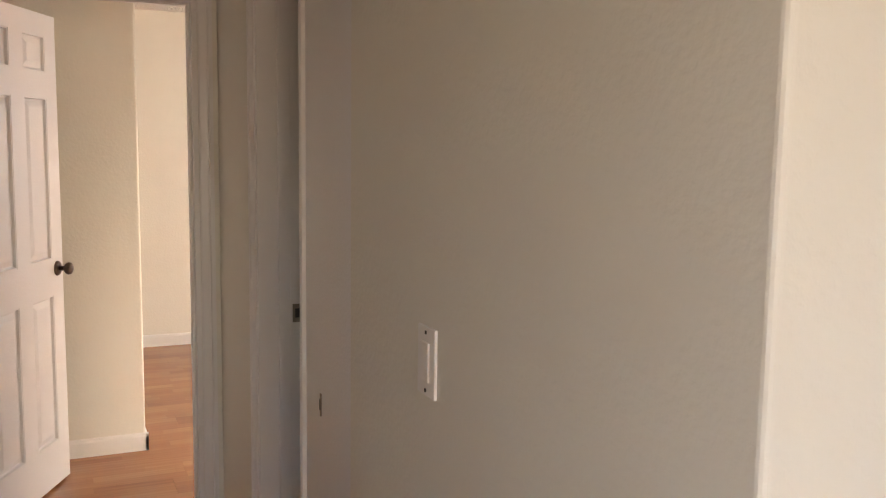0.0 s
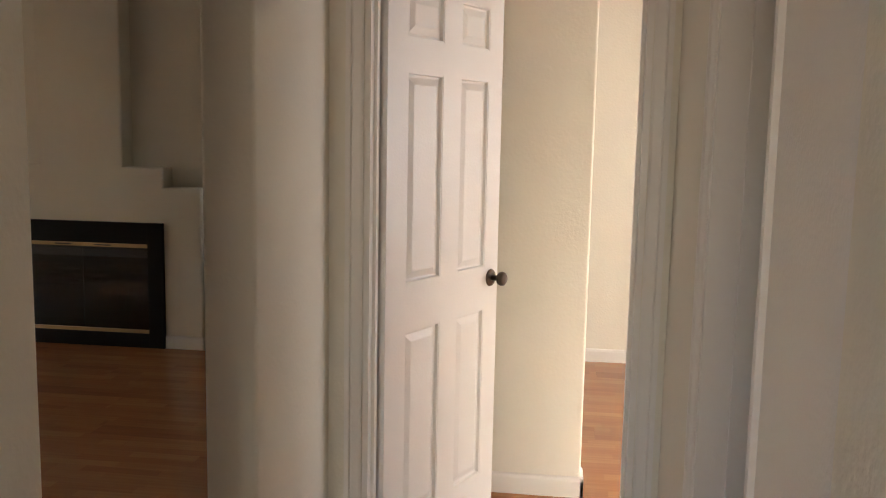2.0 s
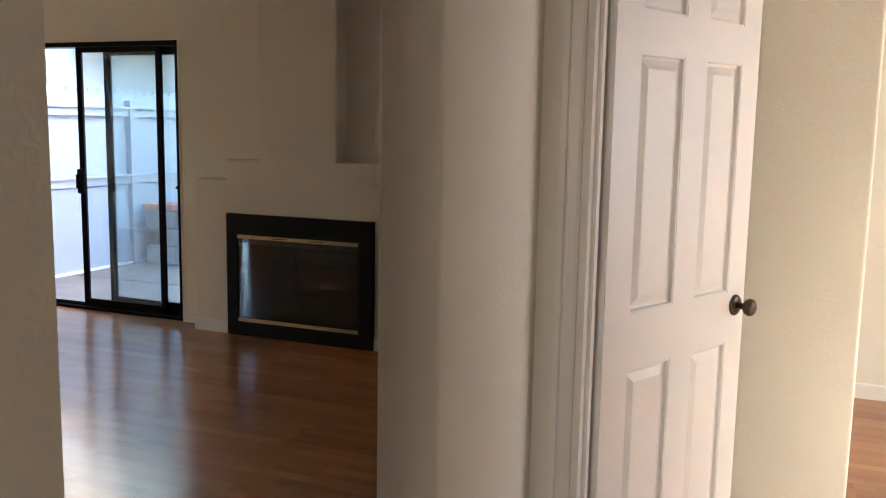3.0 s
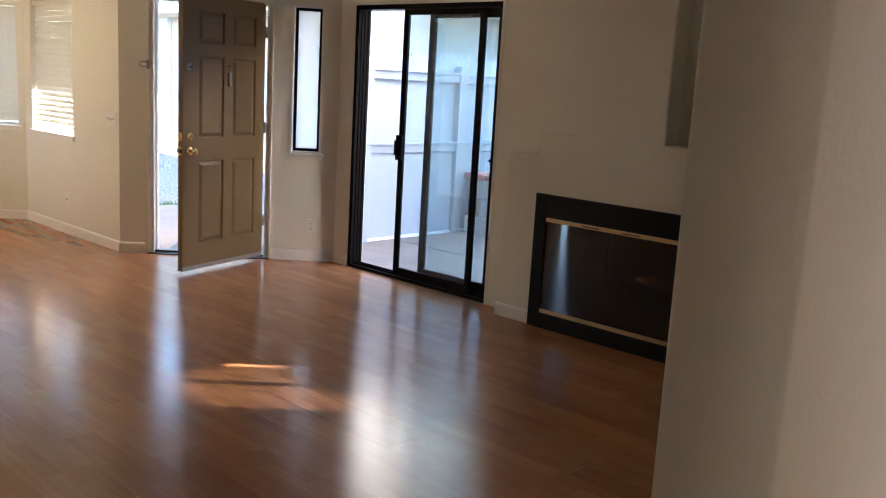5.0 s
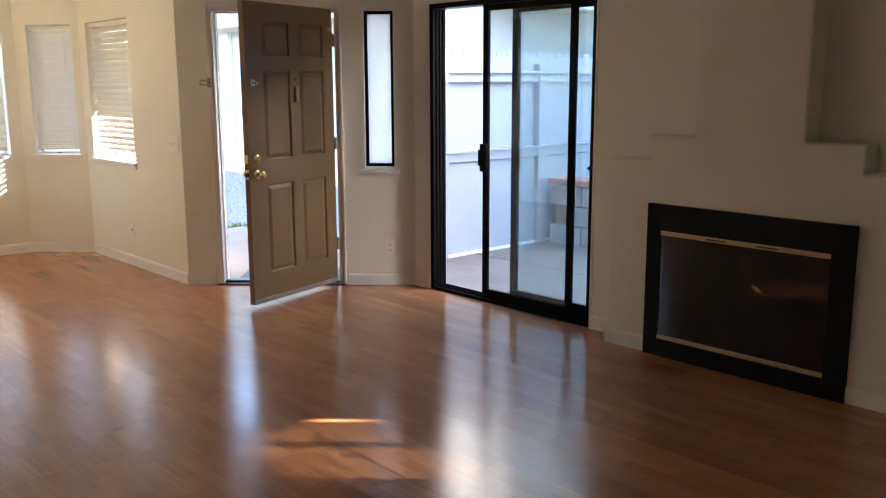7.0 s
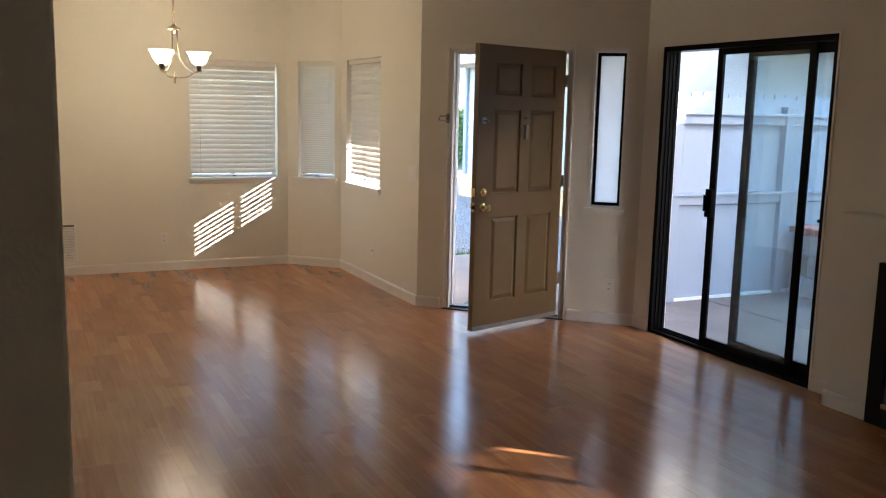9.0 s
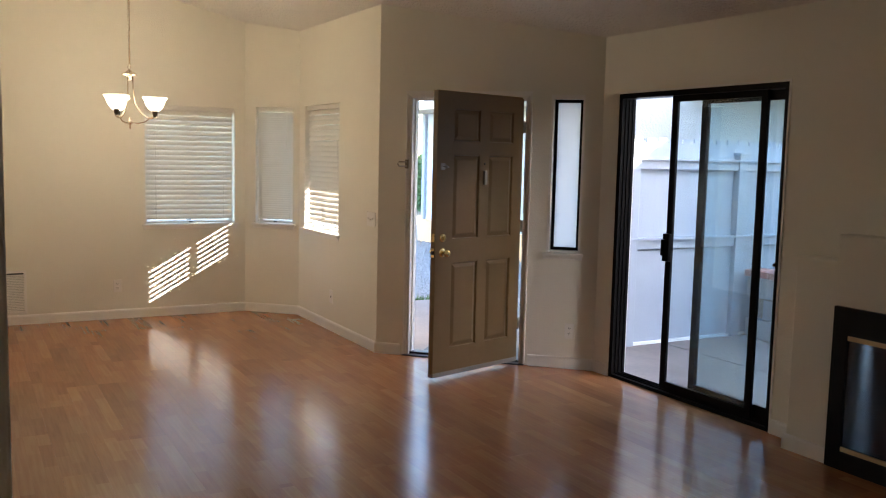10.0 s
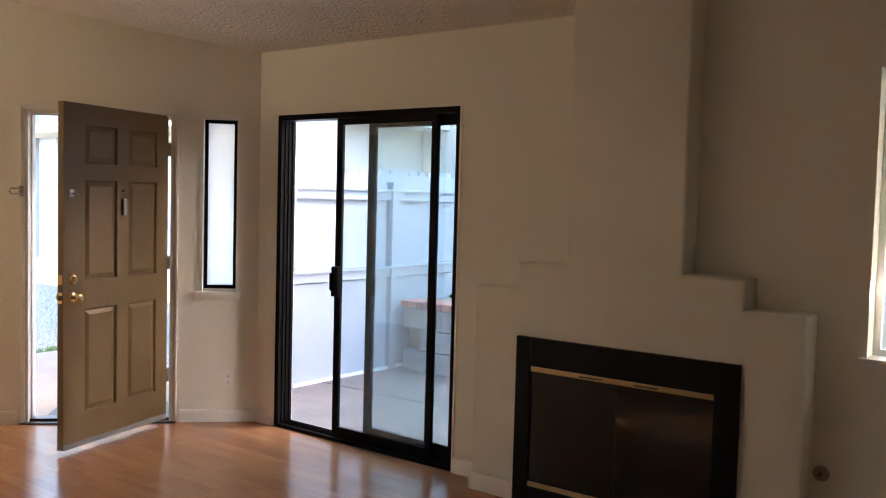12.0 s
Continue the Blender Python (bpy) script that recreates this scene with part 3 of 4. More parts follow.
M_FAR = mat("far_haze_green", (0.22, 0.26, 0.18), 1.0, var=0.3, scale=0.05)
tagged(part("backdrop", box_bm(-95, -94, -60, 120, -1, 7), M_FAR), kind="structure")

# ---- roofs that shade the openings ----
slab("porch_roof", [(-5.9, 4.15, 2.32), (-3.5, 4.15, 2.32), (-2.30, 5.36, 2.32), (-2.30, 5.75, 2.32), (-5.9, 5.75, 2.32)], 0.12, M_TRIM)
# Added out of view; its L outline shapes the sun through the living window.
slab("patio_sun_blocker", [(2.1, 5.36, 2.35), (7.5, 5.36, 2.35), (7.5, 6.60, 2.35), (3.40, 6.60, 2.35), (3.40, 8.0, 2.35), (2.1, 8.0, 2.35)], 0.1, M_TRIM)


# ---- baseboards ----
def baseboard(p0, p1, h=0.088, t=0.013):
    """Runs with the room on its right, as walls do."""
    p0, p1 = Vector((*p0, 0)), Vector((*p1, 0))
    d = p1 - p0
    bmm = bmesh.new()
    L = d.length
    prof = [(0, 0), (-t, 0), (-t, h - 0.018), (-t * 0.75, h - 0.006), (-0.002, h), (0, h)]
    a = [bmm.verts.new((0, y, z)) for y, z in prof]
    b = [bmm.verts.new((L, y, z)) for y, z in prof]
    n = len(prof)
    for i in range(n):
        j = (i + 1) % n
        bmm.faces.new((a[i], a[j], b[j], b[i]))
    bmm.faces.new(a[::-1])
    bmm.faces.new(b)
    return tagged(part("baseboard", bmm, M_TRIM, m=frame_from(p0, d)), kind="structure")


T = 0.013
CW = 0.057
FPX0, FPX1, FPY = -0.272, 1.420, 5.0


def on_entry(u, off=0.0):
    q = Vector((*JUT, 0)) + Vector((ED.x, ED.y, 0)) * u + Vector((ED.y, -ED.x, 0)) * off
    return (q.x, q.y)


baseboard((-5.65, 0.999), W2A)
baseboard(W2A, W2B)
baseboard(W2B, JUT)
baseboard(JUT, on_entry(DOOR_U0 - CW))
baseboard(on_entry(DOOR_U1 + CW), NC)
baseboard(NC, (-2.022, 5.15))
baseboard((-0.503, 5.15), (FPX0 - T, 5.15))
baseboard((FPX0, 5.15), (FPX0, FPY - T))
baseboard((FPX0 - T, FPY), (-0.001, FPY))
baseboard((1.146, FPY), (FPX1 + T, FPY))
baseboard((FPX1, FPY - T), (FPX1, 5.15))
baseboard((FPX1 + T, 5.15), (2.995, 5.15))
baseboard((2.995, 5.15), (2.995, 1.32 - T))
baseboard((2.995 - T, 1.32), (3.125 + T, 1.32))
baseboard((3.125, 1.32 - T), (3.125, 1.957))
baseboard((4.133, 1.957), (4.133, 1.35))
baseboard((4.09, 0.2), (4.09, -0.945 - T))
baseboard((4.09 - T, -0.945), (7.0, -0.945))
baseboard((3.125, 2.96), (3.932 + T, 2.96))
baseboard((3.932, 2.96 - T), (3.932, 3.08))
baseboard((3.125, 5.262), (7.0, 5.262))
baseboard((1.8, 0.999), (-2.50, 0.999))
baseboard((-3.41, 0.999), (-5.65, 0.999))
baseboard((1.8, 0.36), (1.8, 0.999 + T))
baseboard((3.185 + T, 0.36), (1.8, 0.36))
baseboard((3.185, -7.6), (3.185, 0.36 + T))


# ---- casings and jambs ----
def casing_set(name, p0, p1, u0, u1, top, thick, both=True, width=CW, sweep=0.012):
    """Casing, jamb and stop of a doorway between u0 and u1 along the wall face p0 to p1 (room on the right)."""
    d = Vector((p1[0] - p0[0], p1[1] - p0[1], 0))
    m = frame_from(p0, d)
    root = tagged(new(name), kind="structure")
    root.matrix_basis = m
    for side in ((0, 1) if both else (0,)):
        yb = 0 if side == 0 else thick
        s = -1 if side == 0 else 1
        for a, b in ((u0 - width, u0 - 0.004), (u1 + 0.004, u1 + width)):
            bmm = bmesh.new()
            inner_left = a < u0
            e = b if inner_left else a
            o = a if inner_left else b
            prof = [(o, 0.0), (o, 0.016), (o + (e - o) * 0.28, 0.017), (o + (e - o) * 0.36, 0.012), (o + (e - o) * 0.44, 0.013), (o + (e - o) * 0.85, 0.009), (e, 0.006), (e, 0.0)]
            lo = [bmm.verts.new((x, yb + s * y, 0.0)) for x, y in prof]
            hi = [bmm.verts.new((x, yb + s * y, top + 0.004 + width * abs(x - e) / width)) for x, y in prof]
            for i in range(len(prof) - 1):
                bmm.faces.new((lo[i], lo[i + 1], hi[i + 1], hi[i]))
            bmm.faces.new(hi)
            bmesh.ops.recalc_face_normals(bmm, faces=bmm.faces)
            part("casing", bmm, M_TRIM, root)
        bmm = bmesh.new()
        prof = [(0.004, 0.0), (0.004, 0.006), (0.012, 0.009), (0.032, 0.013), (0.036, 0.012), (0.041, 0.017), (width, 0.016), (width, 0.0)]
        lo = [bmm.verts.new((u0 - z, yb + s * y, top + z)) for z, y in prof]
        hi = [bmm.verts.new((u1 + z, yb + s * y, top + z)) for z, y in prof]
        for i in range(len(prof) - 1):
            bmm.faces.new((lo[i], lo[i + 1], hi[i + 1], hi[i]))
        bmesh.ops.recalc_face_normals(bmm, faces=bmm.faces)
        part("casing", bmm, M_TRIM, root)
    jt = 0.003
    part("jamb", box_bm(u0 - 0.002, u0 + 0.016, -jt, thick + jt, 0, top), M_TRIM, root)
    part("jamb", box_bm(u1 - 0.016, u1 + 0.002, -jt, thick + jt, 0, top), M_TRIM, root)
    part("jamb", box_bm(u0 + 0.016, u1 - 0.016, -jt, thick + jt, top - 0.016, top + 0.002), M_TRIM, root)
    return root


def stops(root, u0, u1, top, y0, y1):
    part("stop", box_bm(u0 + 0.016, u0 + 0.027, y0, y1, 0, top - 0.016, bevel=0.002), M_TRIM, root)
    part("stop", box_bm(u1 - 0.027, u1 - 0.016, y0, y1, 0, top - 0.016, bevel=0.002), M_TRIM, root)
    part("stop", box_bm(u0 + 0.027, u1 - 0.027, y0, y1, top - 0.027, top - 0.016, bevel=0.002), M_TRIM, root)


c1 = casing_set("trim_front_door", JUT, NC, DOOR_U0 - 0.0, DOOR_U1, DOOR_TOP, EXT, both=False, width=0.031)
stops(c1, DOOR_U0, DOOR_U1, DOOR_TOP, 0.055, 0.09)
c2 = casing_set("trim_bedroom_door", (3.125, 1.957), (4.133, 1.957), 0.11, 0.93, 2.05, 0.115)
stops(c2, 0.11, 0.93, 2.05, 0.04, 0.074)
part("strike_plate", box_bm(0.912, 0.9145, 0.079, 0.106, 0.90, 0.96), M_NICKEL, c2)
c3 = casing_set("trim_closet_door", (4.133, 2.072), (4.133, 0.752), 0.782, 1.32, 2.05, 0.20, both=False)
stops(c3, 0.782, 1.32, 2.05, 0.061, 0.100)
sp = part("strike_plate", box_bm(0.797, 0.8005, 0.108, 0.140, 0.94, 1.0, bevel=0.001), M_NICKEL, c3)
part("strike_hole", box_bm(0.7995, 0.8015, 0.116, 0.132, 0.955, 0.985), M_DARK, c3)
c4 = casing_set("trim_south_door", (1.68, 0.999), (-5.65, 0.999), 4.23, 5.03, 2.05, 0.115)


# ---- doors ----
def door_leaf(w, h, t, cols, rows, material, root, z0=0.012):
    """Leaf from x = 0 (hinge) to w, faces at y = +-t/2, with raised panels in both faces."""
    xs = sorted({0.0, w, *[c for q in cols for c in q]})
    zs = sorted({z0, h, *[r for q in rows for r in q]})
    bmm = bmesh.new()
    vc = {}

    def v(i, j, k):
        if (i, j, k) not in vc:
            vc[(i, j, k)] = bmm.verts.new((xs[i], (-t / 2, t / 2)[k], zs[j]))
        return vc[(i, j, k)]

    def open_cell(i, j):
        if not (0 <= i < len(xs) - 1 and 0 <= j < len(zs) - 1):
            return True
        x, z = (xs[i] + xs[i + 1]) / 2, (zs[j] + zs[j + 1]) / 2
        return any(a < x < b for a, b in cols) and any(a < z < b for a, b in rows)

    for i in range(len(xs) - 1):
        for j in range(len(zs) - 1):
            if open_cell(i, j):
                continue
            bmm.faces.new((v(i, j, 0), v(i + 1, j, 0), v(i + 1, j + 1, 0), v(i, j + 1, 0)))
            bmm.faces.new((v(i, j, 1), v(i, j + 1, 1), v(i + 1, j + 1, 1), v(i + 1, j, 1)))
            for di, dj, q in ((-1, 0, ((i, j), (i, j + 1))), (1, 0, ((i + 1, j + 1), (i + 1, j))), (0, -1, ((i + 1, j), (i, j))), (0, 1, ((i, j + 1), (i + 1, j + 1)))):
                if open_cell(i + di, j + dj):
                    a, b = q
                    bmm.faces.new((v(*a, 0), v(*b, 0), v(*b, 1), v(*a, 1)))
    part("leaf", bmm, material, root)
    for c0, c1 in cols:
        for r0, r1 in rows:
            bmm = bmesh.new()
            for s in (-1, 1):
                loops = []
                for inset, depth in ((0.0, 0.0015), (0.006, 0.0015), (0.009, 0.012), (0.016, 0.0135), (0.040, 0.0035), (0.046, 0.003)):
                    y = s * (t / 2 - depth)
                    loops.append([bmm.verts.new(p) for p in ((c0 + inset, y, r0 + inset), (c1 - inset, y, r0 + inset), (c1 - inset, y, r1 - inset), (c0 + inset, y, r1 - inset))])
                for a, b in zip(loops, loops[1:]):
                    for k in range(4):
                        bmm.faces.new((a[k], a[(k + 1) % 4], b[(k + 1) % 4], b[k]))
                bmm.faces.new(loops[-1])
            bmesh.ops.recalc_face_normals(bmm, faces=bmm.faces)
            part("panel", bmm, material, root)


def knob(root, x, z, y, s, material, name="knob"):
    """s: side, +1 or -1; y: the face."""
    m = Matrix.Translation((x, y, z)) @ Matrix.Rotation(radians(-90 * s), 4, "X")
    k = new(name)
    k.parent = root
    bmm = bmesh.new()
    lathe(bmm, [(0.033, 0.0), (0.033, 0.003), (0.029, 0.008), (0.016, 0.010)], 24, m)
    part("rose", bmm, material, k)
    bmm = bmesh.new()
    lathe(bmm, [(0.011, 0.008), (0.010, 0.030), (0.014, 0.034), (0.024, 0.040), (0.0275, 0.050), (0.025, 0.060), (0.016, 0.066), (0.0, 0.067)], 24, m)
    part("handle", bmm, material, k)
    return k


def hinge(root, z, y, t, material=M_NICKEL, x=0.0, wide=False):
    h = new("hinge")
    h.parent = root
    bmm = bmesh.new()
    lathe(bmm, [(0.006, z - 0.045), (0.006, z + 0.045)], 10, Matrix.Translation((x - 0.004, y, 0)))
    part("barrel", bmm, material, h)
    part("plate", box_bm(x - 0.0018, x, y - math.copysign(0.031, y), y, z - 0.045, z + 0.045), material, h)
    if wide:
        part("jamb_plate", box_bm(x - 0.03, x - 0.002, y - 0.001, y + 0.001, z - 0.045, z + 0.045), material, h)
    return h


FD_H = Vector((-2.624, 4.720, 0))
FD_E = Vector((-2.391, 3.873, 0))
fd = thing("front_door", "tan-painted six-panel front door, half open, with brass knob", "door", m=frame_from((FD_H.x - 0.0, FD_H.y), FD_E - FD_H))
FDW = 0.895
door_leaf(FDW, 2.045, 0.044, [(0.105, 0.372), (0.462, 0.735)], [(0.222, 0.845), (1.005, 1.607), (1.695, 1.930)], M_TAN, fd, z0=0.035)
for sgn in (-1, 1):
    knob(fd, FDW - 0.07, 0.917, sgn * 0.022, sgn, M_BRASS)
db = new("deadbolt")
db.parent = fd
for sgn in (-1, 1):
    m = Matrix.Translation((FDW - 0.07, sgn * 0.022, 1.023)) @ Matrix.Rotation(radians(-90 * sgn), 4, "X")
    bmm = bmesh.new()
    lathe(bmm, [(0.031, 0.0), (0.031, 0.004), (0.026, 0.011), (0.018, 0.013), (0.0, 0.013)], 24, m)
    part("rose", bmm, M_BRASS, db)
part("thumb_turn", box_bm(FDW - 0.075, FDW - 0.065, 0.035, 0.052, 1.008, 1.038, bevel=0.002), M_BRASS, db)
part("latch_plate", box_bm(FDW, FDW + 0.002, -0.014, 0.014, 0.885, 0.95), M_BRASS, fd)
part("latch_bolt", box_bm(FDW + 0.002, FDW + 0.010, -0.008, 0.008, 0.905, 0.93), M_DARK, fd)
part("bolt_plate", box_bm(FDW, FDW + 0.002, -0.014, 0.014, 0.995, 1.052), M_BRASS, fd)
for z in (0.32, 1.076, 1.825):
    hinge(fd, z, 0.022, 0.044, wide=True)
part("door_sweep", box_bm(0.0, FDW, -0.026, 0.024, 0.026, 0.058, bevel=0.002), M_RUBBER, fd)
kn = new("knocker")
kn.parent = fd
bmm = bmesh.new()
for sy in (-1,):
    add_box(bmm, 0.418 - 0.013, 0.418 + 0.013, 0.021, 0.044, 1.392, 1.495, bevel=0.006)
part("plate", bmm, M_NICKEL, kn)
bmm = bmesh.new()
lathe(bmm, [(0.007, 0), (0.007, 0.006), (0.0, 0.006)], 12, Matrix.Translation((0.418, 0.022, 1.544)) @ Matrix.Rotation(radians(-90), 4, "X"))
part("peephole", bmm, M_DARK, fd)
la = new("swing_bar_guard")
la.parent = fd
bmm = box_bm(FDW - 0.075, FDW - 0.035, 0.0225, 0.030, 1.500, 1.545, bevel=0.003)
tube(bmm, [(FDW - 0.055, 0.028, 1.522), (FDW - 0.055, 0.055, 1.522)], 0.006)
lathe(bmm, [(0.0, -0.012), (0.011, -0.004), (0.011, 0.004), (0.0, 0.012)], 12, Matrix.Translation((FDW - 0.055, 0.06, 1.522)))
tube(bmm, [(FDW - 0.08, 0.027, 1.51), (FDW - 0.105, 0.034, 1.518)], 0.005)
part("hook", bmm, M_NICKEL, la)

# swing bar on the frame of the front door
sb = thing("door_guard_bar", "brushed nickel swing bar guard fixed to the door casing", "door guard", m=frame_from(JUT, (ED.x, ED.y)))
part("bracket", box_bm(DOOR_U0 - 0.03, DOOR_U0 - 0.004, -0.034, -0.0165, 1.49, 1.56, bevel=0.003), M_NICKEL, sb)
bmm = bmesh.new()
tube(bmm, [(DOOR_U0 - 0.016, -0.032, 1.508), (DOOR_U0 - 0.05, -0.12, 1.508), (DOOR_U0 - 0.058, -0.13, 1.525), (DOOR_U0 - 0.05, -0.12, 1.542), (DOOR_U0 - 0.016, -0.032, 1.542)], 0.0058)
part("bar", bmm, M_NICKEL, sb)

BD_H, BD_E = Vector((3.262, 2.078, 0)), Vector((3.600, 2.803, 0))
bd = thing("bedroom_door", "white six-panel interior door swung open, with a dark bronze knob", "door", m=frame_from((BD_H.x, BD_H.y), BD_E - BD_H))
BDW = 0.715
door_leaf(BDW, 2.035, 0.035, [(0.108, 0.315), (0.425, 0.617)], [(0.205, 0.85), (1.005, 1.69), (1.795, 1.945)], M_WDOOR, bd)
for sgn in (-1, 1):
    knob(bd, BDW - 0.053, 0.961, sgn * 0.0175, sgn, M_BRONZE)
for z in (0.24, 1.053, 1.80):
    hinge(bd, z, 0.0175, 0.035, M_TRIM)

cd = thing("closet_door", "plain white flush closet door folded back flat against the hallway wall", "door", m=frame_from((4.150, 0.752), (-0.038, -0.538)))
bmm = box_bm(0.0, 0.537, -0.018, 0.018, 0.012, 2.035, bevel=0.004)
part("leaf", bmm, M_WDOOR, cd)
part("latch_cover", box_bm(0.236, 0.244, -0.0215, -0.018, 0.862, 0.918, bevel=0.001), M_NICKEL, cd)
part("latch_slot", box_bm(0.2375, 0.2425, -0.0228, -0.0215, 0.878, 0.904), M_DARK, cd)

sd = thing("side_room_door", "white interior door standing slightly ajar with a dark knob", "door", m=frame_from((-3.34, 0.95), (0.985, 0.19)))
door_leaf(0.76, 2.03, 0.035, [(0.11, 0.34), (0.43, 0.66)], [(0.2, 0.85), (1.0, 1.69), (1.79, 1.94)], M_WDOOR, sd)
knob(sd, 0.70, 0.91, 0.0175, 1, M_BRONZE)

# threshold of the front door
th = thing("threshold", "dark bronze metal threshold under the front door", "threshold", m=frame_from(JUT, (ED.x, ED.y)))
bmm = box_bm(DOOR_U0 - 0.03, DOOR_U1 + 0.03, -0.03, EXT + 0.03, -0.004, 0.010, bevel=0.003)
add_box(bmm, DOOR_U0 + 0.016, DOOR_U1 - 0.016, 0.03, 0.09, 0.010, 0.026, bevel=0.004)
part("saddle", bmm, M_SILL, th)
mt = thing("door_mat", "dark flat door mat on the porch slab outside the front door", "doormat", m=frame_from(JUT, (ED.x, ED.y)))
part("pile", box_bm(0.30, 1.10, 0.26, 0.72, -0.039, -0.026, bevel=0.003), M_DARK, mt)


# ---- fireplace ----
fpm = tagged(new("wall_chimney"), kind="structure")
bmm = bmesh.new()
outline = [(-0.272, 0.0), (-0.272, 1.09), (-0.015, 1.09), (-0.015, 1.232), (0.262, 1.232), (0.262, 2.60), (0.868, 2.60), (0.868, 1.232), (1.155, 1.232), (1.155, 1.098), (1.420, 1.098), (1.420, 0.0)]
hole = [(0.085, 0.095), (0.085, 0.72), (1.04, 0.72), (1.04, 0.095)]
yb = 5.149
f_out = [bmm.verts.new((x, FPY, z)) for x, z in outline]
b_out = [bmm.verts.new((x, yb, z)) for x, z in outline]
for i in range(len(outline)):
    j = (i + 1) % len(outline)
    bmm.faces.new((f_out[i], f_out[j], b_out[j], b_out[i]))
bmm.faces.new(f_out)
bmesh.ops.recalc_face_normals(bmm, faces=bmm.faces)
vert_edges = [e for e in bmm.edges if all(abs(v.co.y - FPY) < 1e-6 for v in e.verts)]
bmesh.ops.bevel(bmm, geom=vert_edges, offset=0.014, segments=4, affect="EDGES", profile=0.5)
for f in bmm.faces:
    f.smooth = False
part("plaster", bmm, M_WALL, fpm)
fp = thing("fireplace", "black steel fireplace surround with smoked glass doors and gold trim rails", "fireplace", m=pose(0.010, FPY, 0))
bmm = bmesh.new()
add_box(bmm, 0.0, 0.088, -0.028, -0.0005, 0.0, 0.860, bevel=0.003)
add_box(bmm, 1.036, 1.147, -0.028, -0.0005, 0.0, 0.860, bevel=0.003)
add_box(bmm, 0.088, 1.036, -0.027, -0.0005, 0.715, 0.859)
add_box(bmm, 0.088, 1.036, -0.027, -0.0005, 0.0, 0.100)
part("surround", bmm, M_FIRE, fp)
part("backing", box_bm(0.088, 1.036, -0.006, -0.001, 0.10, 0.715), M_SOOT, fp)
part("top_rail", box_bm(0.089, 1.035, -0.026, -0.012, 0.689, 0.714, bevel=0.002), M_GOLD, fp)
part("bottom_rail", box_bm(0.089, 1.035, -0.026, -0.012, 0.1005, 0.124, bevel=0.002), M_GOLD, fp)
for x0, x1 in ((0.090, 0.560), (0.564, 1.034)):
    part("glass_door", box_bm(x0, x1, -0.0185, -0.0145, 0.125, 0.688), M_FGLASS, fp)
for x0 in (0.37, 0.655):
    part("pull", box_bm(x0, x0 + 0.12, -0.034, -0.026, 0.698, 0.706, bevel=0.002), M_DARK, fp)
part("vent_bar", box_bm(0.20, 0.56, -0.013, -0.008, 0.655, 0.662), M_BLACK, fp)
part("centre_strip", box_bm(0.5610, 0.5630, -0.019, -0.0135, 0.125, 0.688), M_FIRE, fp)
gv = thing("gas_valve", "chrome gas valve low on the wall beside the fireplace", "gas valve")
mm = Matrix.Translation((1.465, 5.15, 0.412)) @ Matrix.Rotation(radians(90), 4, "X")
bmm = bmesh.new()
lathe(bmm, [(0.035, 0.0), (0.034, 0.004), (0.02, 0.008), (0.012, 0.01)], 20, mm)
part("plate", bmm, M_NICKEL, gv)
bmm = bmesh.new()
lathe(bmm, [(0.010, 0.008), (0.010, 0.03), (0.0, 0.03)], 12, mm)
part("stem", bmm, M_BRONZE, gv)


# ---- sliding glass door ----
SX0, SX1, STOP = -2.01, -0.515, 2.065
sl = thing("sliding_door", "black aluminium sliding glass patio door, slid partly open", "sliding door")
YF = 5.15
bmm = bmesh.new()
add_box(bmm, SX0, SX0 + 0.035, YF + 0.002, YF + 0.125, 0.0, STOP)
add_box(bmm, SX1 - 0.030, SX1, YF + 0.002, YF + 0.125, 0.0, STOP)
add_box(bmm, SX0 + 0.035, SX1 - 0.030, YF + 0.002, YF + 0.125, STOP - 0.035, STOP)
add_box(bmm, SX0 + 0.035, SX1 - 0.030, YF + 0.002, YF + 0.125, 0.0, 0.022)
for yy in (0.030, 0.062, 0.095):
    add_box(bmm, SX0 + 0.035, SX1 - 0.030, YF + yy, YF + yy + 0.003, 0.022, 0.034)
    add_box(bmm, SX0 + 0.035, SX0 + 0.043, YF + yy, YF + yy + 0.003, 0.034, STOP - 0.035)
part("frame", bmm, M_BLACK, sl)


def sash(name, x0, x1, y0, y1, st, z0=0.030, z1=STOP - 0.037, top=0.06, bot=0.085, g=M_HAZY, gname="glass"):
    s = new(name)
    s.parent = sl
    bmm = bmesh.new()
    add_box(bmm, x0, x0 + st, y0, y1, z0, z1, bevel=0.003)
    add_box(bmm, x1 - st, x1, y0, y1, z0, z1, bevel=0.003)
    add_box(bmm, x0 + st - 0.003, x1 - st + 0.003, y0 + 0.001, y1 - 0.001, z1 - top, z1)
    add_box(bmm, x0 + st - 0.003, x1 - st + 0.003, y0 + 0.001, y1 - 0.001, z0, z0 + bot)
    part("sash_frame", bmm, M_BLACK, s)
    ym = (y0 + y1) / 2
    gl = part(gname, box_bm(x0 + st - 0.002, x1 - st + 0.002, ym - 0.002, ym + 0.002, z0 + bot - 0.002, z1 - top + 0.002), g, s)
    gl.visible_shadow = False
    return s


active = sash("sliding_panel", -1.503, -0.700, YF + 0.035, YF + 0.060, 0.048, z1=STOP - 0.03, top=0.045, bot=0.055)
fixed = sash("fixed_panel", -1.262, -0.545, YF + 0.066, YF + 0.092, 0.050)
scr = sash("insect_screen", -1.255, -0.556, YF + 0.098, YF + 0.112, 0.030, g=M_SCREEN, gname="mesh", top=0.04, bot=0.05)
bmm = bmesh.new()
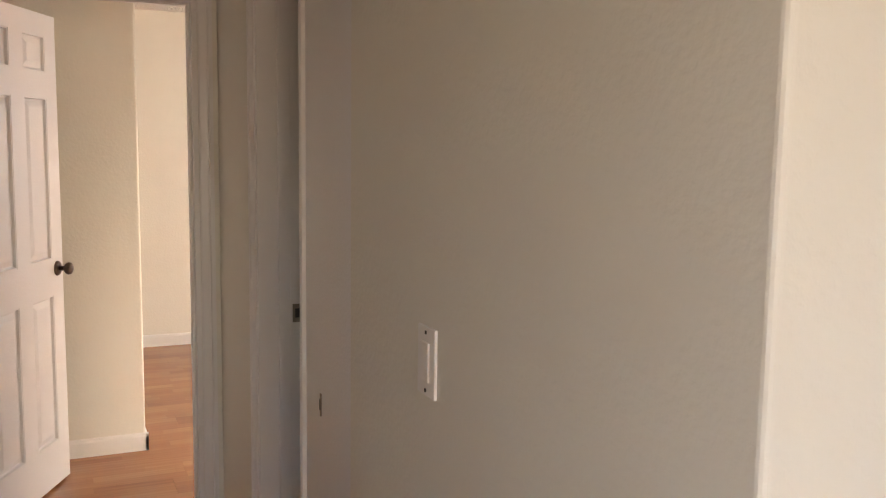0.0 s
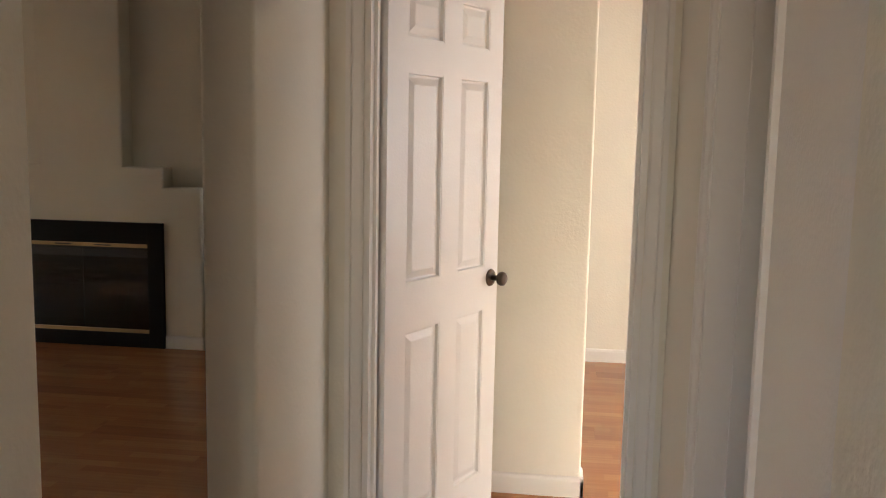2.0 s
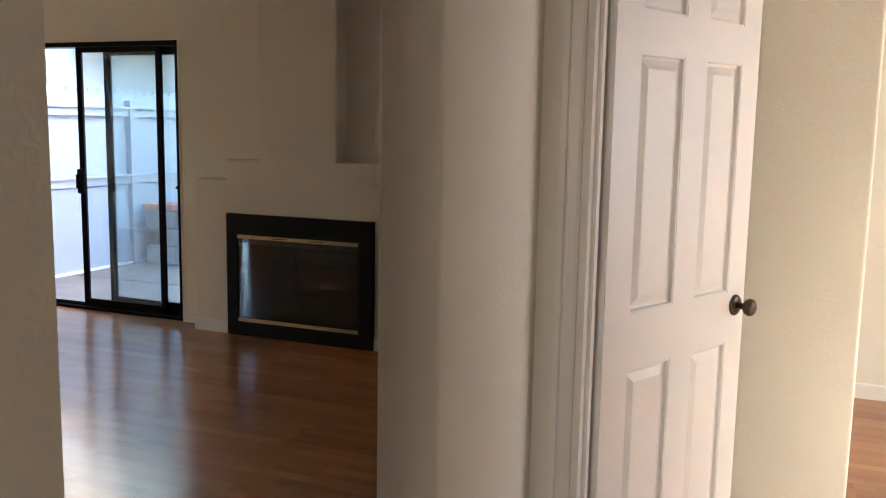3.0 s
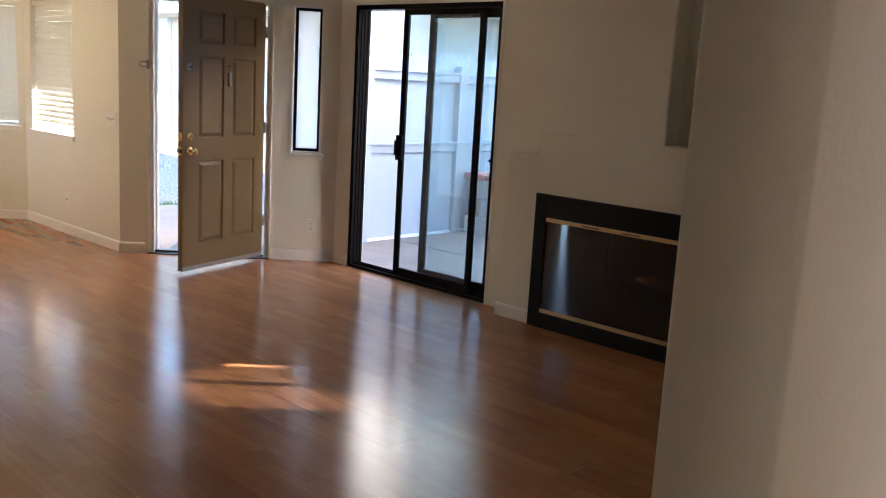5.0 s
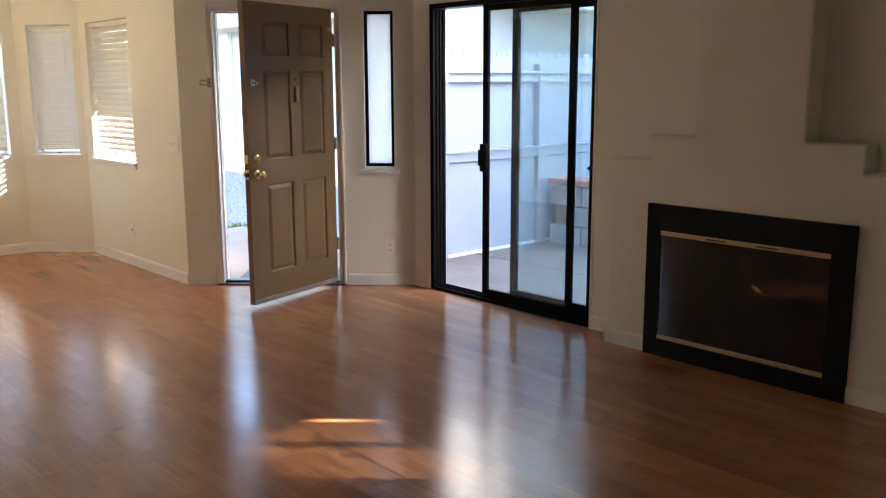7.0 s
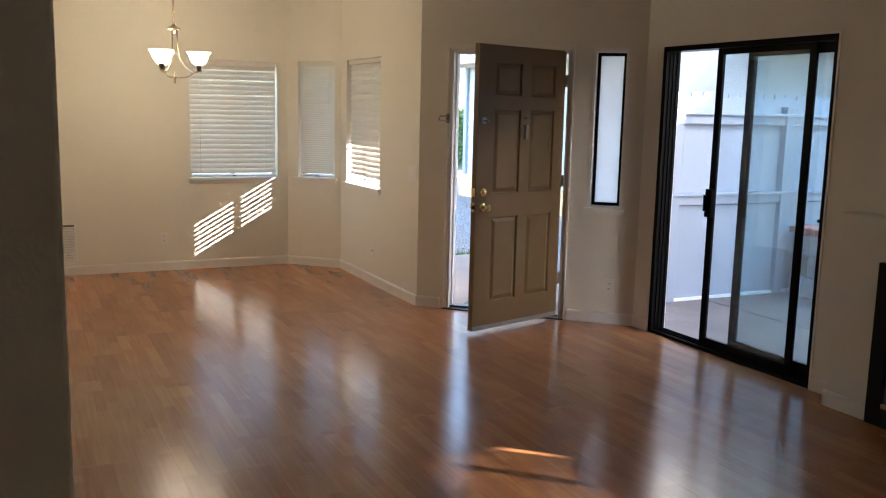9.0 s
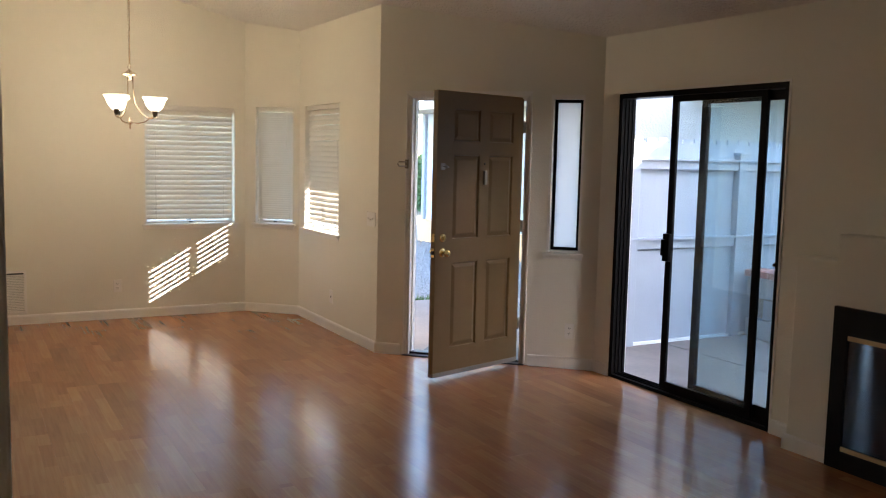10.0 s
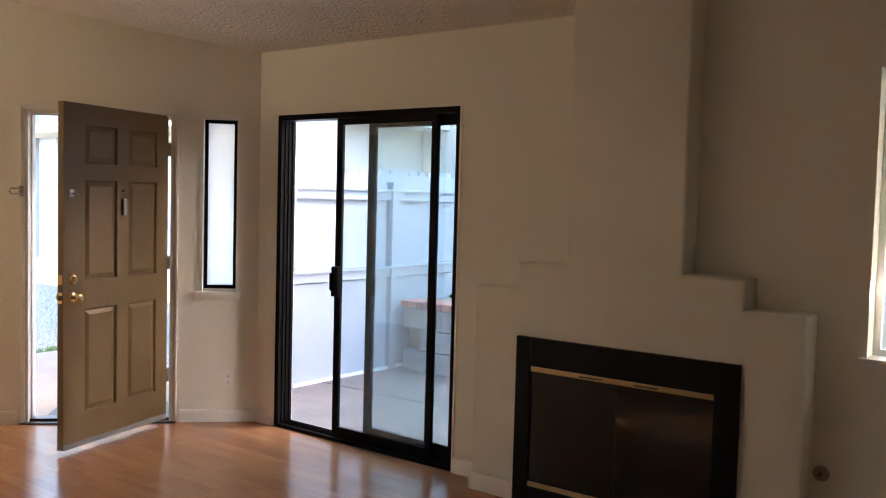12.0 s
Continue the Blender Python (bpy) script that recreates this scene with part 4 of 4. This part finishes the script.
add_box(bmm, -1.503, -1.447, YF + 0.004, YF + 0.035, 0.915, 1.105, bevel=0.006)
add_box(bmm, -1.498, -1.482, YF - 0.016, YF + 0.006, 0.955, 1.065, bevel=0.004)
part("pull_handle", bmm, M_BLACK, active)
part("screen_latch", box_bm(-1.225, -1.18, YF + 0.055, YF + 0.066, 0.94, 1.04, bevel=0.004), M_BLACK, fixed)
bmm = bmesh.new()
lathe(bmm, [(0.011, 0), (0.011, 0.018), (0.0, 0.018)], 12, Matrix.Translation((SX1 - 0.031, YF + 0.014, 1.0)) @ Matrix.Rotation(radians(-90), 4, "Y"))
part("bumper", bmm, M_BLACK, sl)
tagged(part("trim_slider", box_bm(SX1 + 0.0005, SX1 + 0.014, YF - 0.006, YF + 0.0, 0.0, STOP + 0.012), M_TRIM), kind="structure")
tagged(part("trim_slider_head", box_bm(SX0 - 0.006, SX1 + 0.0, YF - 0.006, YF, STOP + 0.0005, STOP + 0.012), M_TRIM), kind="structure")


# ---- windows and blinds ----
def window(name, origin, direction, u0, u1, z0, z1, frame_material, fw=0.03, mullion=False, pane=M_GLASS, depth=0.10, sill=True, liner=True):
    """Window set in an opening of the wall from origin along direction (room on the right)."""
    w = tagged(new(name), kind="structure")
    w.matrix_basis = frame_from(origin, direction)
    bmm = bmesh.new()
    y0, y1 = depth, depth + 0.035
    add_box(bmm, u0 + 0.001, u0 + fw, y0, y1, z0 + 0.001, z1 - 0.001, bevel=0.002)
    add_box(bmm, u1 - fw, u1 - 0.001, y0, y1, z0 + 0.001, z1 - 0.001, bevel=0.002)
    add_box(bmm, u0 + fw, u1 - fw, y0, y1, z1 - fw, z1 - 0.001)
    add_box(bmm, u0 + fw, u1 - fw, y0, y1, z0 + 0.001, z0 + fw)
    if mullion:
        um = (u0 + u1) / 2
        add_box(bmm, um - 0.022, um + 0.022, y0 + 0.001, y1, z0 + fw, z1 - fw)
    part("window_frame", bmm, frame_material, w)
    halves = [(u0 + fw, u1 - fw)] if not mullion else [(u0 + fw, (u0 + u1) / 2 - 0.022), ((u0 + u1) / 2 + 0.022, u1 - fw)]
    for a, b in halves:
        g = part("pane", box_bm(a - 0.002, b + 0.002, y0 + 0.014, y0 + 0.018, z0 + fw - 0.002, z1 - fw + 0.002), pane, w)
        g.visible_shadow = False
    if sill:
        part("window_sill", box_bm(u0 - 0.03, u1 + 0.03, -0.03, depth - 0.001, z0 - 0.02, z0 + 0.003, bevel=0.004), M_TRIM, w)
        part("apron", box_bm(u0 - 0.018, u1 + 0.018, -0.012, 0.0, z0 - 0.048, z0 - 0.0205, bevel=0.003), M_TRIM, w)
    return w


def blind(label, origin, direction, u0, u1, z0, z1, pitch, slat_w, tilt, y=0.045, tapes=(0.12, 0.88), group="window blinds", wand=False, material=None):
    material = material or M_SLAT
    b = thing("window_blind", label, "window blind", m=frame_from(origin, direction), group=group)
    part("headrail", box_bm(u0 + 0.006, u1 - 0.006, y - slat_w / 2 - 0.004, y + slat_w / 2, z1 - 0.042, z1 - 0.004, bevel=0.002), M_SLAT, b)
    n = int((z1 - 0.05 - z0 - 0.03) / pitch)
    w = u1 - u0 - 0.02
    bmm = bmesh.new()
    th = slat_w * 0.05
    pr = [(-0.5, 0.0), (-0.25, 0.045), (0.0, 0.06), (0.25, 0.045), (0.5, 0.0)]
    lo = [bmm.verts.new((0, p * slat_w, q * slat_w)) for p, q in pr]
    hi = [bmm.verts.new((w, p * slat_w, q * slat_w)) for p, q in pr]
    lo2 = [bmm.verts.new((0, p * slat_w, q * slat_w - th)) for p, q in pr]
    hi2 = [bmm.verts.new((w, p * slat_w, q * slat_w - th)) for p, q in pr]
    for i in range(4):
        bmm.faces.new((lo[i], hi[i], hi[i + 1], lo[i + 1]))
        bmm.faces.new((lo2[i], lo2[i + 1], hi2[i + 1], hi2[i]))
    for a, b2 in ((0, 1), (-1, -2)):
        bmm.faces.new((lo[a], lo2[a], hi2[a], hi[a]))
    bmesh.ops.recalc_face_normals(bmm, faces=bmm.faces)
    me = mesh_from("slat", bmm, material)
    for i in range(n):
        z = z1 - 0.046 - (i + 0.42) * pitch
        ob = new("slat", me)
        ob.parent = b
        ob.matrix_basis = pose(u0 + 0.01, y, z, tilt + 1.2 * math.sin(i * 1.7), 0.05 * math.sin(i * 2.3), 0)
    zb = z1 - 0.050 - n * pitch - 0.012
    part("bottom_rail", box_bm(u0 + 0.01, u1 - 0.01, y - slat_w * 0.4, y + slat_w * 0.4, zb - 0.012, zb + 0.002, bevel=0.002), M_SLAT, b)
    for k in tapes:
        x = u0 + (u1 - u0) * k
        bmm = bmesh.new()
        for yy in (-slat_w * 0.42, slat_w * 0.42):
            tube(bmm, [(x, y + yy, z1 - 0.045), (x, y + yy, zb)], 0.0011, 4)
        part("ladder_cord", bmm, M_SLAT, b)
    part("cord_clip", box_bm((u0 + u1) / 2 - 0.018, (u0 + u1) / 2 + 0.018, y - slat_w * 0.4 - 0.004, y - slat_w * 0.4, zb - 0.010, zb), M_DARK, b)
    if wand:
        bmm = bmesh.new()
        tube(bmm, [(u0 + (u1 - u0) * 0.8, y - slat_w / 2 - 0.008, z1 - 0.04), (u0 + (u1 - u0) * 0.8, y - slat_w / 2 - 0.008, z1 - 0.40)], 0.002, 5)
        part("wand", bmm, M_SLAT, b)
    return b


WD = (W2B[0] - W2A[0], W2B[1] - W2A[1])
window("window_west", (-5.65, 0.86), (0, 1), 1.652, 2.505, 0.885, 2.012, M_VINYL, mullion=True)
blind("white wide-slat blind, lowered with its slats nearly closed", (-5.65, 0.86), (0, 1), 1.652, 2.505, 0.885, 2.012, 0.0473, 0.050, 68)
window("window_bay", W2A, WD, 0.112, 0.515, 0.89, 2.03, M_VINYL)
blind("white narrow-slat mini blind, lowered and closed", W2A, WD, 0.112, 0.515, 0.89, 2.03, 0.0215, 0.025, 62, wand=True)
window("window_north", W2B, (1, 0), 0.155, 1.025, 0.875, 2.036, M_VINYL, mullion=True)
blind("white wide-slat blind, lowered, its lower slats in the sun", W2B, (1, 0), 0.155, 1.025, 0.875, 2.036, 0.0471, 0.050, 67)
window("window_living", NC, (1, 0), 1.62 - NC[0], 2.62 - NC[0], 0.93, 2.13, M_VINYL, mullion=True)
blind("narrow-slat mini blind, lowered against the daylight", NC, (1, 0), 1.692 - NC[0], 2.62 - NC[0], 0.93, 2.13, 0.0215, 0.025, 70.5, material=M_ALU)
window("window_sidelight", JUT, (ED.x, ED.y), SW_U0 + 0.014, SW_U1 - 0.010, 0.900, 2.036, M_BLACK, fw=0.024, pane=M_FROST, depth=0.060, sill=False)
sw = tagged(new("trim_sidelight"), kind="structure")
sw.matrix_basis = frame_from(JUT, (ED.x, ED.y))
bmm = bmesh.new()
add_box(bmm, SW_U0 - 0.006, SW_U0 + 0.0135, -0.006, 0.097, 0.885, 2.036)
add_box(bmm, SW_U1 - 0.0095, SW_U1 + 0.006, -0.006, 0.097, 0.885, 2.036)
add_box(bmm, SW_U0 - 0.006, SW_U1 + 0.006, -0.006, 0.097, 2.0365, 2.068)
add_box(bmm, SW_U0 + 0.0137, SW_U1 - 0.0097, 0.022, 0.097, 0.8855, 0.8995)
part("liner", bmm, M_TRIM, sw)
part("window_sill", box_bm(SW_U0 - 0.035, SW_U1 + 0.03, -0.03, 0.0215, 0.862, 0.885, bevel=0.004), M_TRIM, sw)
part("apron", box_bm(SW_U0 - 0.03, SW_U1 + 0.025, -0.012, 0.0, 0.835, 0.8615, bevel=0.003), M_TRIM, sw)
window("window_far_room", (7.0, 5.3), (0, -1), 0.5, 2.6, 0.7, 2.15, M_VINYL, mullion=True)
window("window_start_room", (7.0, -7.6), (-1, 0), 2.7, 3.7, 0.7, 2.15, M_VINYL, mullion=True)


# ---- plates and vents ----
def plate_on(name, label, category, origin, direction, u, z, w, h, kind, group=""):
    p = thing(name, label, category, m=frame_from(origin, direction) @ pose(u, 0, z), group=group)
    part("plate", box_bm(-w / 2, w / 2, -0.006, 0.0, -h / 2, h / 2, bevel=0.002), M_PLATE, p)
    if kind == "outlet":
        for s in (-1, 1):
            part("socket", box_bm(-0.017, 0.017, -0.0085, -0.006, s * 0.020 - 0.014, s * 0.020 + 0.014, bevel=0.001), M_PLATE, p)
            for dx in (-0.006, 0.006):
                part("slot", box_bm(dx - 0.0018, dx + 0.0018, -0.0092, -0.0085, s * 0.020 - 0.002, s * 0.020 + 0.007), M_DARK, p)
            part("ground_hole", box_bm(-0.002, 0.002, -0.0092, -0.0085, s * 0.020 - 0.009, s * 0.020 - 0.005), M_DARK, p)
    elif kind == "rocker":
        part("rocker", box_bm(-0.0165, 0.0165, -0.0095, -0.006, -0.033, 0.033, bevel=0.0015), M_PLATE, p)
        for s in (-1, 1):
            part("screw", box_bm(-0.003, 0.003, -0.007, -0.006, s * 0.0485 - 0.003, s * 0.0485 + 0.003, bevel=0.001), M_DARK, p)
    elif kind == "toggles":
        for k in (-1, 0, 1):
            part("toggle_bed", box_bm(k * 0.046 - 0.006, k * 0.046 + 0.006, -0.0068, -0.006, -0.013, 0.013), M_TRIM, p)
            part("toggle", box_bm(k * 0.046 - 0.004, k * 0.046 + 0.004, -0.018, -0.0068, 0.000 if k else -0.010, 0.012 if k else 0.002, bevel=0.001), M_PLATE, p)
    elif kind == "jack":
        part("socket", box_bm(-0.008, 0.008, -0.0085, -0.006, -0.008, 0.008), M_DARK, p)
    return p


plate_on("light_switch", "white rocker light switch on the cream hallway wall", "light switch", (4.09, 0.752), (0, -1), 0.952, 1.166, 0.07, 0.116, "rocker")
plate_on("light_switch", "white triple toggle light switch plate beside the front door", "light switch", W2B, (1, 0), -3.513 + 5.245, 1.072, 0.162, 0.116, "toggles")
plate_on("wall_outlet", "white duplex power outlet under the dining window", "power outlet", (-5.65, 0.86), (0, 1), 2.250 - 0.86, 0.311, 0.07, 0.116, "outlet", "power outlets")
plate_on("wall_outlet", "white duplex power outlet low on the wall under the sidelight window", "power outlet", JUT, (ED.x, ED.y), eu(-2.317, 5.013), 0.29, 0.07, 0.116, "outlet", "power outlets")
plate_on("wall_outlet", "white duplex power outlet under the living room window", "power outlet", NC, (1, 0), 1.735 - NC[0], 0.29, 0.07, 0.116, "outlet", "power outlets")
plate_on("phone_jack", "white wall jack plate low on the dining room wall", "wall jack", W2B, (1, 0), -4.37 + 5.245, 0.31, 0.07, 0.116, "jack")

vt = thing("wall_vent", "white louvred return air grille low on the dining room wall", "air vent", m=frame_from((-5.65, 0.86), (0, 1)))
V0, V1, Z0, Z1 = 0.26, 0.616, 0.092, 0.49
bmm = bmesh.new()
add_box(bmm, V0, V0 + 0.022, -0.012, 0, Z0, Z1, bevel=0.002)
add_box(bmm, V1 - 0.022, V1, -0.012, 0, Z0, Z1, bevel=0.002)
add_box(bmm, V0 + 0.022, V1 - 0.022, -0.0115, 0, Z1 - 0.022, Z1)
add_box(bmm, V0 + 0.022, V1 - 0.022, -0.0115, 0, Z0, Z0 + 0.022)
add_box(bmm, (V0 + V1) / 2 - 0.008, (V0 + V1) / 2 + 0.008, -0.011, 0, Z0 + 0.022, Z1 - 0.022)
part("frame", bmm, M_PLATE, vt)
part("backing", box_bm(V0 + 0.021, V1 - 0.021, -0.002, -0.0005, Z0 + 0.021, Z1 - 0.021), M_DARK, vt)
me = mesh_from("slat", box_bm(0, (V1 - V0 - 0.044 - 0.016) / 2, -0.0006, 0.0006, -0.0068, 0.0068), M_PLATE)
for a in (V0 + 0.022, (V0 + V1) / 2 + 0.008):
    for i in range(23):
        ob = new("slat", me)
        ob.parent = vt
        ob.matrix_basis = pose(a, -0.007, Z0 + 0.030 + i * 0.0148, -28)


# ---- chandelier ----
def chandelier():
    cx, cy = -4.388, 2.174
    c = thing("chandelier", "brushed nickel chandelier with three lit frosted glass bowl shades", "chandelier", m=pose(cx, cy, -0.03, 0, 0, 18))
    top = ceil_z(cy) + 0.018
    bmm = bmesh.new()
    lathe(bmm, [(0.0, -0.045), (0.02, -0.043), (0.05, -0.02), (0.062, 0.014)], 20, Matrix.Translation((0, 0, top)))
    part("canopy", bmm, M_SATIN, c)
    z = 2.30
    k = 0
    chain = new("chain")
    chain.parent = c
    bmm = bmesh.new()
    ring = [(0.0085 * math.cos(a * math.pi / 5), 0, 0.019 * math.sin(a * math.pi / 5)) for a in range(11)]
    tube(bmm, ring, 0.0030, 5)
    link = mesh_from("link", bmm, M_SATIN)
    while z < top - 0.05:
        ob = new("link", link)
        ob.parent = chain
        ob.matrix_basis = pose(0.002 * math.sin(k), 0, z, 0, 0, 90 * (k % 2) + 20)
        z += 0.031
        k += 1
    bmm = bmesh.new()
    tube(bmm, [(0.006, 0, 2.295), (0.004, 0.003, 2.6), (0.0, 0, top - 0.03)], 0.0022, 5)
    part("wire", bmm, M_GOLD, c)
    bmm = bmesh.new()
    tube(bmm, [(0.024 * math.cos(a * math.pi / 8), 0, 2.267 + 0.024 * math.sin(a * math.pi / 8)) for a in range(17)], 0.0028, 6)
    part("loop", bmm, M_SATIN, c)
    bmm = bmesh.new()
    lathe(bmm, [(0.0, 2.160), (0.012, 2.165), (0.016, 2.185), (0.024, 2.197), (0.056, 2.201), (0.060, 2.207), (0.046, 2.217), (0.022, 2.233), (0.008, 2.245), (0.0, 2.247)], 24)
    part("crown", bmm, M_SATIN, c)
    bmm = bmesh.new()
    lathe(bmm, [(0.0, 1.775), (0.007, 1.785), (0.010, 1.80), (0.006, 1.812), (0.018, 1.822), (0.020, 1.832), (0.008, 1.846), (0.011, 1.86), (0.0, 1.875)], 20)
    part("finial", bmm, M_SATIN, c)
    for i in range(3):
        a = radians(-58 + 120 * i)
        d = Vector((math.cos(a), math.sin(a), 0))
        arm = new("arm")
        arm.parent = c
        pts = [(0.024, 2.197), (0.027, 2.09), (0.043, 1.975), (0.085, 1.905), (0.135, 1.872), (0.172, 1.868), (0.190, 1.885)]
        bmm = bmesh.new()
        tube(bmm, [d * r + Vector((0, 0, zz)) for r, zz in pts], 0.0052, 8)
        part("upper_tube", bmm, M_SATIN, arm)
        pts = [(0.010, 1.832), (0.06, 1.826), (0.11, 1.838), (0.15, 1.868), (0.178, 1.884), (0.200, 1.874), (0.215, 1.882), (0.205, 1.893)]
        bmm = bmesh.new()
        tube(bmm, [d * r + Vector((0, 0, zz)) for r, zz in pts], 0.0045, 8)
        part("lower_tube", bmm, M_SATIN, arm)
        o = Matrix.Translation(d * 0.190)
        bmm = bmesh.new()
        lathe(bmm, [(0.0, 1.880), (0.014, 1.884), (0.020, 1.90), (0.022, 1.925), (0.028, 1.928)], 16, o)
        part("socket", bmm, M_BRONZE, arm)
        bmm = bmesh.new()
        lathe(bmm, [(0.030, 1.927), (0.052, 1.945), (0.070, 1.975), (0.080, 2.008), (0.098, 2.033), (0.095, 2.034), (0.076, 2.010), (0.066, 1.977), (0.048, 1.949), (0.027, 1.931)], 28, o)
        sh = part("shade", bmm, M_SHADE, arm)
        sh.visible_shadow = False
        bmm = bmesh.new()
        bmesh.ops.create_uvsphere(bmm, u_segments=16, v_segments=10, radius=0.026, matrix=o @ Matrix.Translation((0, 0, 1.985)))
        bl = part("bulb", bmm, M_BULB, arm)
        bl.visible_shadow = False
    return (cx, cy)


CH = chandelier()
for i in range(3):
    a = radians(-58 + 120 * i + 18)
    ld = bpy.data.lights.new("chandelier_bulb_light", "POINT")
    ld.energy, ld.color, ld.shadow_soft_size = 0.015, (1.0, 0.86, 0.66), 0.03
    lo_ = new("chandelier_bulb_light", ld)
    lo_.location = (CH[0] + 0.19 * math.cos(a), CH[1] + 0.19 * math.sin(a), 1.96)


# ---- floor boards ----
def floor_boards():
    root = tagged(new("floor"), kind="structure")
    BW, BL = 0.1947, 1.292
    meshes = {}
    rnd = random.Random(4)

    def inside_len(x0, x1, y0, y1):
        return x1 > x0 + 0.02 and y1 > y0 + 0.01

    areas = [(-5.65, 2.995, 0.975, 3.89), (2.2, 3.185, 0.36, 0.975), (-4.7, 2.995, 3.89, 5.15), (2.995, 4.133, -0.9, 1.957), (3.125, 7.0, 1.957, 5.262)]
    count = 0
    row = 0
    rest = bmesh.new()
    y = -7.6
    spans = {}
    while y < 5.262:
        y0, y1 = y, min(y + BW, 5.262)
        ym = (y0 + y1) / 2
        xa = 3.185 if y1 < 0.37 else (1.8 if y1 < 1.0 else -5.65)
        if y0 > 3.47:
            xa = max(xa, -5.65 + (y0 - 3.47) - 0.1)
        if y0 > 3.89:
            xa = -3.39 + (y0 - 3.89) * 0.956 - 0.14
        if y0 > 5.15:
            xa = 3.125
        xb = 7.0 if (ym < -0.91 or ym > 2.0) else 4.9
        x = xa - rnd.uniform(0.1, BL - 0.1)
        while x < xb:
            a, b = max(x, xa), min(x + BL, xb)
            if b - a > 0.004:
                near = a < 4.6 and ym > 0.3
                if near and count < 300:
                    key = (round(b - a, 3), round(y1 - y0, 3))
                    if key not in meshes:
                        g = 0.00015
                        bmm = bmesh.new()
                        w, h = key
                        t = 0.0004
                        lo = [bmm.verts.new(p) for p in ((g, g, -t), (w - g, g, -t), (w - g, h - g, -t), (g, h - g, -t))]
                        hi = [bmm.verts.new(p) for p in ((g + t, g + t, 0), (w - g - t, g + t, 0), (w - g - t, h - g - t, 0), (g + t, h - g - t, 0))]
                        bs = [bmm.verts.new(p) for p in ((g, g, -0.014), (w - g, g, -0.014), (w - g, h - g, -0.014), (g, h - g, -0.014))]
                        bmm.faces.new(hi)
                        for i in range(4):
                            j = (i + 1) % 4
                            bmm.faces.new((lo[i], lo[j], hi[j], hi[i]))
                            bmm.faces.new((bs[i], bs[j], lo[j], lo[i]))
                        meshes[key] = mesh_from("board", bmm, M_FLOOR)
                    ob = new("board", meshes[key])
                    ob.parent = root
                    ob.matrix_basis = pose(a, y0, 0)
                    count += 1
                else:
                    add_box(rest, a + 0.00015, b - 0.00015, y0 + 0.00015, y1 - 0.00015, -0.014, 0.0)
            x += BL
        y += BW
        row += 1
    r = part("far_boards", rest, M_FLOOR, root)
    tagged(r, kind="stuff")


floor_boards()
